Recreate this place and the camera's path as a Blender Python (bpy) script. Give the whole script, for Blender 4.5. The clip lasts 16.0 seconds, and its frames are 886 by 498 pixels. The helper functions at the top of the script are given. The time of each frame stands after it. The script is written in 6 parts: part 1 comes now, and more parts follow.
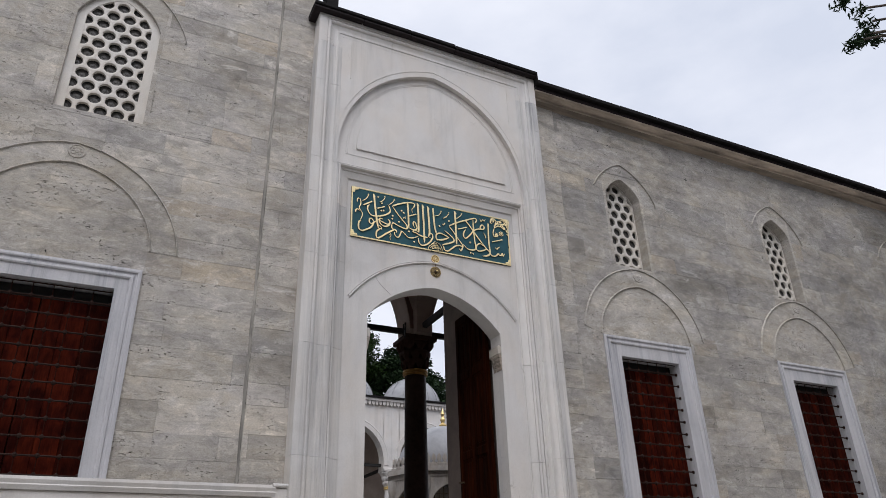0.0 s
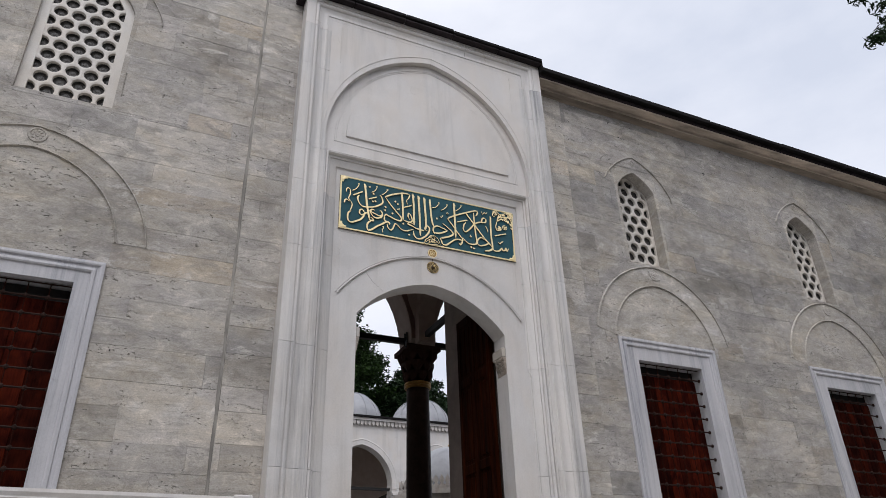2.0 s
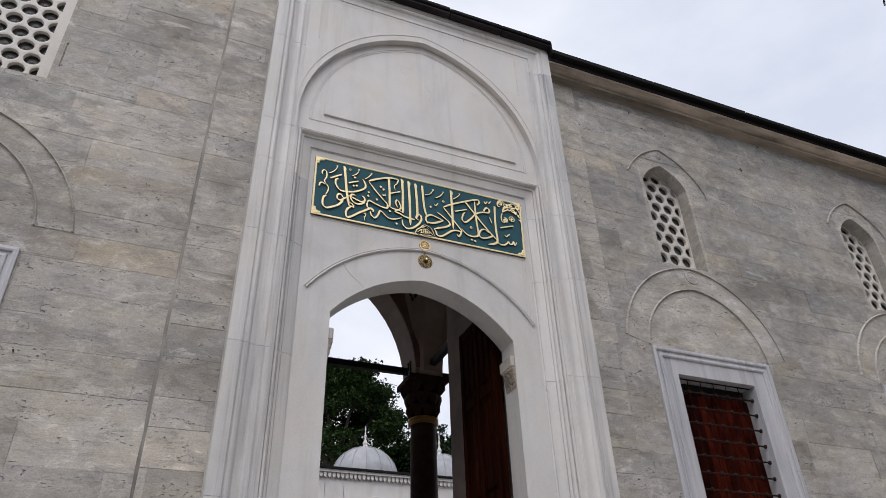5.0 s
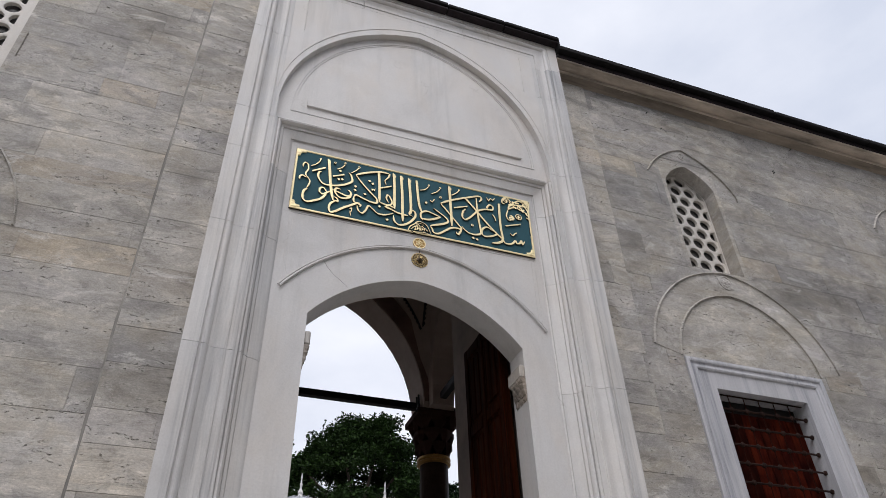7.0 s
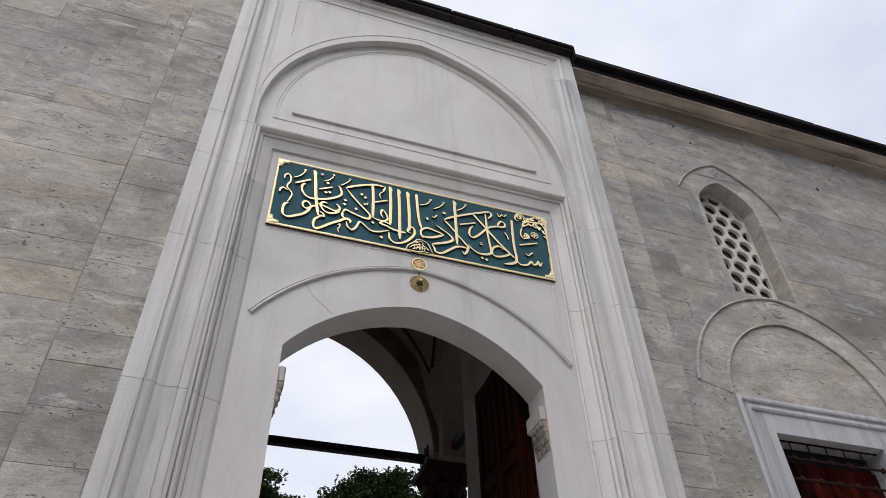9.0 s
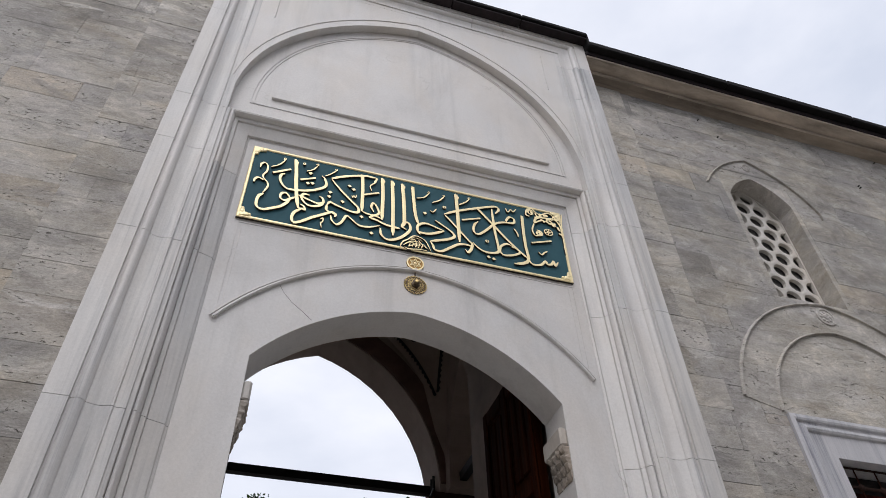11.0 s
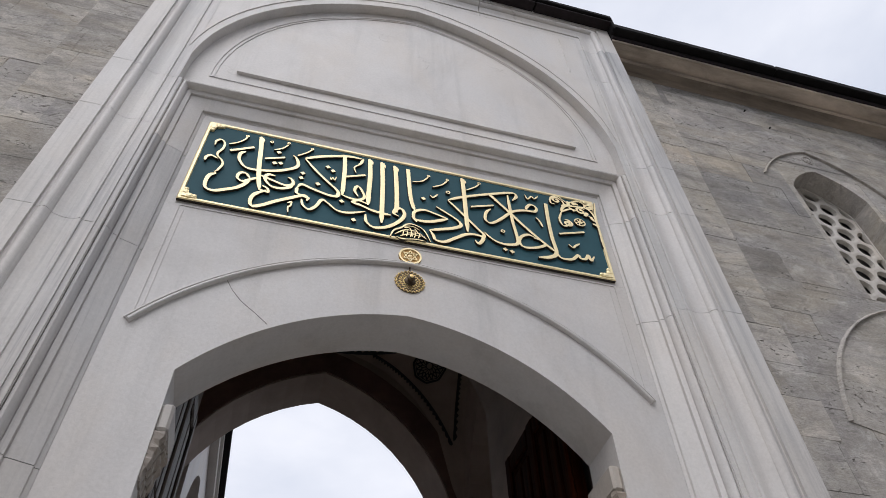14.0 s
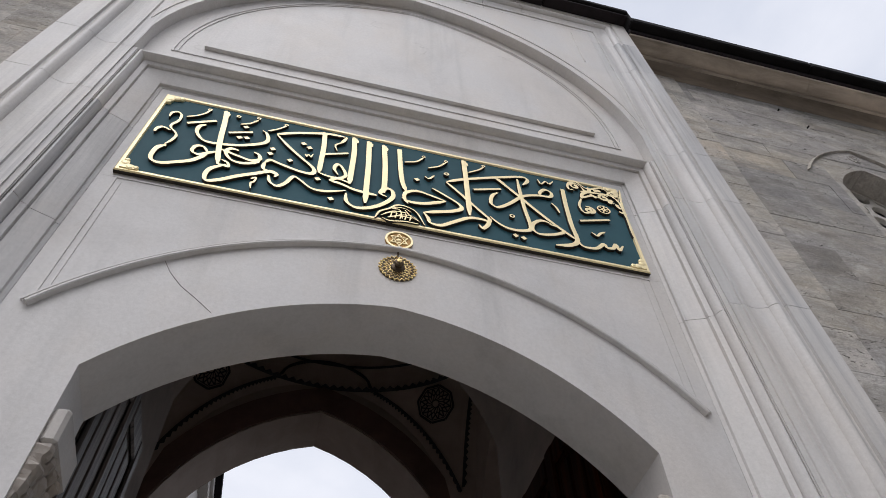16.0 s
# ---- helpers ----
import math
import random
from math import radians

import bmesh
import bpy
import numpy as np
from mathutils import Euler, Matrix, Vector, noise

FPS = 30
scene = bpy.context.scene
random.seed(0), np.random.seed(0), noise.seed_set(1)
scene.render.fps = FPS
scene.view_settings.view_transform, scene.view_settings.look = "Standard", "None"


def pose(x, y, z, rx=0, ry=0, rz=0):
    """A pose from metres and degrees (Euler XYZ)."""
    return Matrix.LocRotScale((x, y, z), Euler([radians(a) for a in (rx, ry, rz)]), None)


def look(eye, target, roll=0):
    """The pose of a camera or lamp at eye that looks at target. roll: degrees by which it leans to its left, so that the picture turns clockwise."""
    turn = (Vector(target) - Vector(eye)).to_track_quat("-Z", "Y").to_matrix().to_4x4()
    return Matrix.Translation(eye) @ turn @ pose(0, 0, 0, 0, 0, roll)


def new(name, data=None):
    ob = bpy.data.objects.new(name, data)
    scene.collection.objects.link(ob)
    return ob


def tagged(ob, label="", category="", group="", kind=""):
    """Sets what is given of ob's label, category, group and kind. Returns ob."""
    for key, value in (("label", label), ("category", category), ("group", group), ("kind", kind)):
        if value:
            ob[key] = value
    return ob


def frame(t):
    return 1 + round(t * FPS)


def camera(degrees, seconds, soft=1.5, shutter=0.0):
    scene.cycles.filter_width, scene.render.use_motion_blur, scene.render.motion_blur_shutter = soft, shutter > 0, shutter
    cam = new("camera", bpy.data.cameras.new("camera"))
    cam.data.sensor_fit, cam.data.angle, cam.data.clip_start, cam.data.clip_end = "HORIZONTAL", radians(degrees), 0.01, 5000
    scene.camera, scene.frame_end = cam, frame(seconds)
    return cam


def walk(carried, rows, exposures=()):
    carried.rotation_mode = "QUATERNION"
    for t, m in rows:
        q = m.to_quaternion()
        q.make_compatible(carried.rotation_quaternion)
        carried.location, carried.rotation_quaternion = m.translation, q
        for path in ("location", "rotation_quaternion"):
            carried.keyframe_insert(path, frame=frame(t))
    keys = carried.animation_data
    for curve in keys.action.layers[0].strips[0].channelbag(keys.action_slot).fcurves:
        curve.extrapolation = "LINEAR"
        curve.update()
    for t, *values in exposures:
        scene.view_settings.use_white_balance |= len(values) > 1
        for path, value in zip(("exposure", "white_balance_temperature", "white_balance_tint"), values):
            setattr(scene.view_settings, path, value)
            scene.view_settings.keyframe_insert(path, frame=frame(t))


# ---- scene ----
cam = camera(64.2, 16.0, 0.6)
METRES, EYE, TILT, LEAN, TURN = 8.0, 1.5, 0.0, 0.0, -26.8
ROWS = [
    (0.0, 0.0, 0.0, 0.0, 0.79, 26.49, 1.58),
    (0.5, 0.005, 0.0279, -0.0011, 1.05, 26.79, 1.61),
    (1.0, 0.0156, 0.0581, 0.0002, 1.28, 27.32, 1.64),
    (1.5, 0.0226, 0.086, -0.0005, 1.67, 27.9, 1.65),
    (2.0, 0.0238, 0.121, 0.0001, 2.04, 28.56, 1.69),
    (2.5, 0.0293, 0.1537, 0.0012, 2.45, 29.19, 1.63),
    (3.0, 0.039, 0.1887, 0.0025, 2.76, 29.93, 1.64),
    (3.5, 0.0442, 0.2235, 0.0008, 3.15, 30.76, 1.66),
    (4.0, 0.046, 0.2613, 0.0019, 3.53, 31.57, 1.67),
    (6.5, 0.0794, 0.45, 0.005, 6.16, 37.21, 1.7),
    (7.0, 0.0808, 0.4845, 0.0059, 6.86, 38.43, 1.66),
    (7.5, 0.0779, 0.5226, 0.021, 7.44, 39.65, 1.6),
    (8.0, 0.0758, 0.5511, 0.0338, 7.86, 40.82, 1.51),
    (8.5, 0.0787, 0.5806, 0.044, 8.06, 41.72, 1.49),
    (9.0, 0.0805, 0.6046, 0.0612, 8.38, 42.51, 1.5),
    (11.5, 0.0743, 0.7268, 0.1217, 9.84, 45.4, 1.37),
    (12.0, 0.0707, 0.7505, 0.1325, 10.2, 46.08, 1.35),
    (12.5, 0.0713, 0.7749, 0.1394, 10.46, 46.83, 1.29),
    (13.0, 0.0731, 0.7998, 0.1553, 10.78, 47.77, 1.33),
    (13.5, 0.0713, 0.821, 0.1675, 11.31, 48.79, 1.32),
    (14.0, 0.0678, 0.8447, 0.1799, 11.8, 49.61, 1.24),
    (14.5, 0.0665, 0.8675, 0.19, 12.13, 50.55, 1.12),
    (15.0, 0.0673, 0.8946, 0.2029, 12.42, 51.68, 1.1),
    (15.5, 0.0653, 0.9155, 0.2178, 12.98, 52.91, 1.09),
    (16.0, 0.0586, 0.937, 0.2243, 12.89, 53.92, 0.88),
]
walk(cam, [(t, pose(0, 0, EYE, TILT, LEAN, TURN) @ pose(METRES * x, METRES * y, METRES * z, 90 + pitch, roll, yaw)) for t, x, y, z, yaw, pitch, roll in ROWS],
     exposures=[(0.0, 0.0, 6290, 13), (12.0, 0.0, 6290, 13), (16.0, -0.1, 6290, 13)])

# ---- light: bright overcast sky, soft veiled sun ----
SUN_EL, SUN_AZ = 52.0, 205.0   # degrees; azimuth clockwise from +y
world = bpy.data.worlds.new("overcast")
scene.world = world
world.use_nodes = True
wt = world.node_tree
wn, wl = wt.nodes, wt.links
wn.clear()
w_out = wn.new("ShaderNodeOutputWorld")
w_bg = wn.new("ShaderNodeBackground")
w_sky = wn.new("ShaderNodeTexSky")
w_sky.sky_type = "NISHITA"
w_sky.sun_disc = False
w_sky.sun_elevation = radians(SUN_EL)
w_sky.sun_rotation = radians(SUN_AZ)
w_sky.air_density, w_sky.dust_density, w_sky.ozone_density = 1.0, 3.0, 1.0
w_co = wn.new("ShaderNodeTexCoord")
w_map = wn.new("ShaderNodeMapping")
w_map.inputs["Scale"].default_value = (1.0, 1.0, 2.2)
w_noise = wn.new("ShaderNodeTexNoise")
w_noise.inputs["Scale"].default_value = 2.3
w_noise.inputs["Detail"].default_value = 7.0
w_noise.inputs["Roughness"].default_value = 0.52
w_ramp = wn.new("ShaderNodeValToRGB")
w_ramp.color_ramp.elements[0].position, w_ramp.color_ramp.elements[0].color = 0.34, (7.2, 7.7, 8.62, 1)
w_ramp.color_ramp.elements[1].position, w_ramp.color_ramp.elements[1].color = 0.64, (9.95, 10.15, 10.58, 1)
w_mix = wn.new("ShaderNodeMixRGB")
w_mix.inputs["Fac"].default_value = 0.93
w_bg.inputs["Strength"].default_value = 0.1
wl.new(w_co.outputs["Generated"], w_map.inputs["Vector"])
wl.new(w_map.outputs["Vector"], w_noise.inputs["Vector"])
wl.new(w_noise.outputs["Fac"], w_ramp.inputs["Fac"])
wl.new(w_sky.outputs["Color"], w_mix.inputs["Color1"])
wl.new(w_ramp.outputs["Color"], w_mix.inputs["Color2"])
wl.new(w_mix.outputs["Color"], w_bg.inputs["Color"])
wl.new(w_bg.outputs["Background"], w_out.inputs["Surface"])
sun = new("sun", bpy.data.lights.new("sun", "SUN"))
sun.data.energy, sun.data.angle, sun.data.color = 1.75, radians(50), (1.0, 0.97, 0.93)
az, el = radians(SUN_AZ), radians(SUN_EL)
sun.matrix_world = look((0, -10, 30), (0 - 20 * math.sin(az) * math.cos(el), -10 - 20 * math.cos(az) * math.cos(el), 30 - 20 * math.sin(el)))


# ---- materials ----
def material(name, rough=0.8, metal=0.0, spec=0.5):
    m = bpy.data.materials.new(name)
    m.use_nodes = True
    b = m.node_tree.nodes["Principled BSDF"]
    b.inputs["Roughness"].default_value = rough
    b.inputs["Metallic"].default_value = metal
    b.inputs["Specular IOR Level"].default_value = spec
    return m, m.node_tree, b


def coords(nt, scale, rot=(0, 0, 0)):
    c = nt.nodes.new("ShaderNodeTexCoord")
    mp = nt.nodes.new("ShaderNodeMapping")
    mp.inputs["Scale"].default_value = scale
    mp.inputs["Rotation"].default_value = rot
    nt.links.new(c.outputs["Object"], mp.inputs["Vector"])
    return mp


def block_coords(nt, rnd, scale):
    """Coordinates moved on by a random step for each block, so that no bed runs on across a joint."""
    c = nt.nodes.new("ShaderNodeTexCoord")
    step = nt.nodes.new("ShaderNodeVectorMath")
    step.operation = "MULTIPLY_ADD"
    nt.links.new(rnd, step.inputs[0])
    step.inputs[1].default_value = (37.0, 17.0, 53.0)
    nt.links.new(c.outputs["Object"], step.inputs[2])
    mp = nt.nodes.new("ShaderNodeMapping")
    mp.inputs["Scale"].default_value = scale
    nt.links.new(step.outputs["Vector"], mp.inputs["Vector"])
    return mp


def noise_tex(nt, vec, scale, detail=5.0, rough=0.6, distort=0.0):
    n = nt.nodes.new("ShaderNodeTexNoise")
    n.inputs["Scale"].default_value = scale
    n.inputs["Detail"].default_value = detail
    n.inputs["Roughness"].default_value = rough
    n.inputs["Distortion"].default_value = distort
    nt.links.new(vec.outputs["Vector"], n.inputs["Vector"])
    return n.outputs["Fac"]


def ramp(nt, fac, *stops):
    r = nt.nodes.new("ShaderNodeValToRGB")
    e = r.color_ramp.elements
    while len(e) < len(stops):
        e.new(0.5)
    for el_, (p, c) in zip(e, stops):
        el_.position = p
        el_.color = (*c, 1) if len(c) == 3 else c
    nt.links.new(fac, r.inputs["Fac"])
    return r.outputs["Color"]


def mixed(nt, kind, fac, a, b):
    m = nt.nodes.new("ShaderNodeMixRGB")
    m.blend_type = kind
    for key, v in (("Fac", fac), ("Color1", a), ("Color2", b)):
        if isinstance(v, (int, float)):
            m.inputs[key].default_value = v
        elif isinstance(v, tuple):
            m.inputs[key].default_value = (*v, 1)
        else:
            nt.links.new(v, m.inputs[key])
    return m.outputs["Color"]


def bumped(nt, b, height, strength=0.3, dist=0.01):
    n = nt.nodes.new("ShaderNodeBump")
    n.inputs["Strength"].default_value = strength
    n.inputs["Distance"].default_value = dist
    nt.links.new(height, n.inputs["Height"])
    nt.links.new(n.outputs["Normal"], b.inputs["Normal"])


def random_of(nt, island):
    if island:
        return nt.nodes.new("ShaderNodeNewGeometry").outputs["Random Per Island"]
    return nt.nodes.new("ShaderNodeObjectInfo").outputs["Random"]


def limestone(name, island, even=False, hue_of=(1.01, 0.998, 0.998), beds=0.36):
    """Grey-beige shelly limestone, laid with its beds level; each block has its own tone, beds and pits."""
    m, nt, b = material(name, 0.88, 0, 0.25)
    rnd = random_of(nt, island)
    tone = ramp(nt, rnd, (0.0, (0.33, 0.315, 0.288)), (0.06, (0.43, 0.41, 0.376)), (0.10, (0.335, 0.324, 0.308)), (0.15, (0.44, 0.42, 0.385)), (0.3, (0.465, 0.443, 0.406)), (0.42, (0.395, 0.381, 0.358)), (0.55, (0.45, 0.43, 0.40)), (0.68, (0.515, 0.488, 0.446)), (0.80, (0.44, 0.425, 0.40)), (0.85, (0.355, 0.346, 0.332)), (0.90, (0.46, 0.44, 0.405)), (0.96, (0.465, 0.415, 0.345)), (1.0, (0.36, 0.345, 0.318)))
    if even:
        tone = ramp(nt, rnd, (0.0, (0.415, 0.395, 0.36)), (1.0, (0.46, 0.44, 0.405)))
    # broad weather stains that pass over the joints
    big = noise_tex(nt, coords(nt, (0.55, 0.55, 0.9)), 1.1, 7, 0.66, 0.3)
    col = mixed(nt, "MULTIPLY", 1.0, tone, ramp(nt, big, (0.33, (0.66, 0.65, 0.64)), (0.45, (0.93, 0.925, 0.92)), (0.66, (1.17, 1.16, 1.145))))
    # level beds, block by block
    bed = noise_tex(nt, block_coords(nt, rnd, (1.5, 1.5, 20.0)), 2.0, 8, 0.72, 0.25)
    where2 = ramp(nt, noise_tex(nt, block_coords(nt, rnd, (0.7, 0.7, 3.0)), 1.9, 3, 0.55), (0.44, (0.0, 0.0, 0.0)), (0.60, (beds, beds, beds)))
    col = mixed(nt, "MULTIPLY", where2, col, ramp(nt, bed, (0.34, (0.52, 0.50, 0.475)), (0.45, (0.94, 0.94, 0.935)), (0.66, (1.06, 1.055, 1.04))))
    # grey weathered skin and pale worn or smeared places
    patch = noise_tex(nt, coords(nt, (1, 1, 2.4)), 1.7, 8, 0.74, 0.7)
    grey = ramp(nt, patch, (0.53, (0, 0, 0)), (0.61, (0.60, 0.60, 0.60)))
    col = mixed(nt, "MIX", grey, col, (0.275, 0.266, 0.248))
    pale = ramp(nt, patch, (0.36, (0.80, 0.80, 0.80)), (0.43, (0, 0, 0)))
    col = mixed(nt, "MIX", pale, col, (0.58, 0.562, 0.53))
    blotch = noise_tex(nt, coords(nt, (1, 1, 1.7)), 4.2, 7, 0.72, 0.6)
    col = mixed(nt, "MULTIPLY", 1.0, col, ramp(nt, blotch, (0.36, (0.76, 0.755, 0.75)), (0.45, (0.96, 0.96, 0.958)), (0.55, (1.02, 1.02, 1.018)), (0.61, (1.24, 1.235, 1.225))))
    hue = noise_tex(nt, coords(nt, (0.8, 0.8, 1.5)), 1.5, 5, 0.65, 0.7)
    col = mixed(nt, "MULTIPLY", 1.0, col, ramp(nt, hue, (0.34, (0.97, 0.975, 1.02)), (0.5, (1, 1, 1)), (0.66, (1.02, 0.985, 0.92))))
    # clusters of small shell pits
    where = ramp(nt, noise_tex(nt, block_coords(nt, rnd, (0.9, 0.9, 3.2)), 2.0, 5, 0.65), (0.515, (0, 0, 0)), (0.595, (1, 1, 1)))
    pits = noise_tex(nt, block_coords(nt, rnd, (15, 15, 42)), 1.5, 5, 0.68, 0.3)
    hole = ramp(nt, pits, (0.355, (0.28, 0.26, 0.24)), (0.41, (1, 1, 1)))
    col = mixed(nt, "MIX", mixed(nt, "MULTIPLY", 1.0, where, (0.30, 0.30, 0.30)), col, (0.54, 0.52, 0.49))
    col = mixed(nt, "MULTIPLY", where, col, hole)
    grain = noise_tex(nt, coords(nt, (1, 1, 1.8)), 55, 4, 0.75)
    col = mixed(nt, "MULTIPLY", 0.75, col, ramp(nt, grain, (0.3, (0.70, 0.695, 0.68)), (0.62, (1.09, 1.09, 1.08))))
    col = mixed(nt, "MULTIPLY", 1.0, col, hue_of)
    nt.links.new(col, b.inputs["Base Color"])
    h = mixed(nt, "ADD", 0.7, mixed(nt, "MULTIPLY", where, (1.0, 1.0, 1.0), hole), mixed(nt, "MULTIPLY", where2, (1.0, 1.0, 1.0), bed))
    bumped(nt, b, mixed(nt, "ADD", 0.2, h, grain), 1.0, 0.02)
    return m


def joint_mortar(name):
    """Lime mortar: pale where it is whole, dark where dirt sits in the open joint."""
    m, nt, b = material(name, 0.95, 0, 0.2)
    n = noise_tex(nt, coords(nt, (1, 1, 1.6)), 1.9, 6, 0.7, 0.4)
    col = ramp(nt, n, (0.36, (0.09, 0.082, 0.072)), (0.46, (0.26, 0.245, 0.22)), (0.55, (0.48, 0.46, 0.425)))
    fine = noise_tex(nt, coords(nt, (1, 1, 1)), 40, 5, 0.7)
    col = mixed(nt, "MULTIPLY", 0.6, col, ramp(nt, fine, (0.3, (0.7, 0.69, 0.68)), (0.65, (1.08, 1.08, 1.07))))
    nt.links.new(col, b.inputs["Base Color"])
    bumped(nt, b, fine, 0.4, 0.006)
    return m


def marble(name, base, vein, stretch=(16, 16, 0.4), strength=1.0, warm=0.5):
    """White marble; stretch sets the lie and fineness of its grey veins."""
    m, nt, b = material(name, 0.5, 0, 0.35)
    v1 = noise_tex(nt, coords(nt, stretch, (0, radians(2), 0)), 1.0, 8, 0.7, 0.4)
    veins = ramp(nt, v1, (0.33, vein), (0.46, tuple((p + q) / 2 for p, q in zip(base, vein))), (0.56, base), (0.78, tuple(min(0.86, c * 1.06) for c in base)))
    v2 = noise_tex(nt, coords(nt, (1, 1, 0.7)), 1.1, 7, 0.68, 0.6)
    cloud = ramp(nt, v2, (0.32, (0.86, 0.857, 0.855)), (0.48, (0.965, 0.962, 0.96)), (0.66, (1.03, 1.028, 1.025)))
    where = ramp(nt, noise_tex(nt, coords(nt, (2.2, 2.2, 0.25)), 1.0, 3, 0.5), (0.4, (0.25, 0.25, 0.25)), (0.6, (1, 1, 1)))
    col = mixed(nt, "MIX", mixed(nt, "MULTIPLY", 1.0, where, (strength, strength, strength)), base, veins)
    col = mixed(nt, "MULTIPLY", 1.0, col, cloud)
    rnd = random_of(nt, False)
    col = mixed(nt, "MULTIPLY", 1.0, col, ramp(nt, rnd, (0, (0.95, 0.95, 0.955)), (1, (1.02, 1.01, 1.0))))
    v4 = noise_tex(nt, coords(nt, (1.5, 1.5, 0.9)), 1.3, 5, 0.6, 0.3)
    col = mixed(nt, "MULTIPLY", warm, col, ramp(nt, v4, (0.42, (1, 1, 1)), (0.62, (1.0, 0.93, 0.845))))
    v3 = noise_tex(nt, coords(nt, (1, 1, 0.5)), 5.0, 7, 0.75, 1.8)
    col = mixed(nt, "MULTIPLY", 0.1, col, ramp(nt, v3, (0.24, (0.70, 0.69, 0.67)), (0.36, (1, 1, 1))))
    fine = noise_tex(nt, coords(nt, (1, 1, 1)), 60, 5, 0.75)
    col = mixed(nt, "MULTIPLY", 0.7, col, ramp(nt, fine, (0.3, (0.88, 0.878, 0.875)), (0.62, (1.03, 1.03, 1.03))))
    run = noise_tex(nt, coords(nt, (5.0, 5.0, 0.3)), 1.0, 6, 0.65, 0.15)
    col = mixed(nt, "MULTIPLY", 0.6, col, ramp(nt, run, (0.34, (0.84, 0.845, 0.845)), (0.46, (1, 1, 1)), (0.64, (1.03, 1.03, 1.03))))
    if stretch[2] < 0.5:
        # thin dark streaks along the bed of the stone
        streak = noise_tex(nt, coords(nt, (stretch[0] * 3.2, stretch[1] * 3.2, stretch[2] * 1.6), (0, radians(2), 0)), 1.0, 6, 0.6, 0.2)
        lines = ramp(nt, streak, (0.45, (1, 1, 1)), (0.495, (0.66, 0.665, 0.69)), (0.54, (1, 1, 1)))
        col = mixed(nt, "MULTIPLY", mixed(nt, "MULTIPLY", 0.85, ramp(nt, v1, (0.36, (1, 1, 1)), (0.54, (0, 0, 0))), where), col, lines)
    # sparse hairline cracks
    mp = coords(nt, (1, 1, 1))
    wob = nt.nodes.new("ShaderNodeTexNoise")
    wob.inputs["Scale"].default_value, wob.inputs["Detail"].default_value = 2.6, 6.0
    nt.links.new(mp.outputs["Vector"], wob.inputs["Vector"])
    add = nt.nodes.new("ShaderNodeMixRGB")
    add.blend_type = "ADD"
    add.inputs["Fac"].default_value = 0.55
    nt.links.new(mp.outputs["Vector"], add.inputs["Color1"])
    nt.links.new(wob.outputs["Color"], add.inputs["Color2"])
    vor = nt.nodes.new("ShaderNodeTexVoronoi")
    vor.feature = "DISTANCE_TO_EDGE"
    vor.inputs["Scale"].default_value = 0.9
    nt.links.new(add.outputs["Color"], vor.inputs["Vector"])
    thin = ramp(nt, vor.outputs["Distance"], (0.0, (0.55, 0.53, 0.50)), (0.005, (1, 1, 1)))
    some = ramp(nt, noise_tex(nt, coords(nt, (1, 1, 1)), 1.5, 3, 0.5), (0.60, (0, 0, 0)), (0.68, (0.6, 0.6, 0.6)))
    col = mixed(nt, "MULTIPLY", some, col, thin)
    nt.links.new(col, b.inputs["Base Color"])
    bumped(nt, b, mixed(nt, "ADD", 0.5, fine, v2), 0.2, 0.006)
    return m


def plain(name, color, rough=0.7, metal=0.0, vary=0.15, scale=6.0, bump=0.1, stretch=(1, 1, 1), spec=0.5):
    m, nt, b = material(name, rough, metal, spec)
    n = noise_tex(nt, coords(nt, stretch), scale, 6, 0.65, 0.3)
    lo = tuple(c * (1 - vary) for c in color)
    hi = tuple(min(1.0, c * (1 + vary)) for c in color)
    n2 = noise_tex(nt, coords(nt, stretch), scale * 0.17, 4, 0.6)
    col = mixed(nt, "MULTIPLY", 1.0, ramp(nt, n, (0.3, lo), (0.7, hi)), ramp(nt, n2, (0.3, (1 - vary, 1 - vary, 1 - vary)), (0.7, (1, 1, 1))))
    nt.links.new(col, b.inputs["Base Color"])
    bumped(nt, b, n, bump, 0.006)
    return m


def patchy(name, dark, pale):
    """Old varnished wood, worn pale in upright patches."""
    m, nt, b = material(name, 0.75, 0, 0.04)
    n = noise_tex(nt, coords(nt, (3.2, 3.2, 1.3)), 2.2, 5, 0.6, 0.5)
    fine = noise_tex(nt, coords(nt, (30, 30, 3)), 2.0, 5, 0.6, 0.3)
    rnd = random_of(nt, False)
    col = mixed(nt, "MULTIPLY", 1.0, ramp(nt, n, (0.38, dark), (0.52, tuple((p + q) / 2 for p, q in zip(dark, pale))), (0.66, pale)), ramp(nt, rnd, (0.0, (0.35, 0.35, 0.35)), (0.5, (0.8, 0.8, 0.8)), (1.0, (1.2, 1.2, 1.2))))
    col = mixed(nt, "MULTIPLY", 1.0, col, ramp(nt, fine, (0.35, (0.6, 0.6, 0.6)), (0.65, (1, 1, 1))))
    nt.links.new(col, b.inputs["Base Color"])
    bumped(nt, b, fine, 0.3, 0.003)
    return m


def leafy(name, a, c):
    m, nt, b = material(name, 0.6, 0, 0.12)
    rnd = random_of(nt, True)
    col = ramp(nt, rnd, (0.0, a), (0.6, tuple((p + q) / 2 for p, q in zip(a, c))), (1.0, c))
    nt.links.new(col, b.inputs["Base Color"])
    b.inputs["Subsurface Weight"].default_value = 0.0
    return m


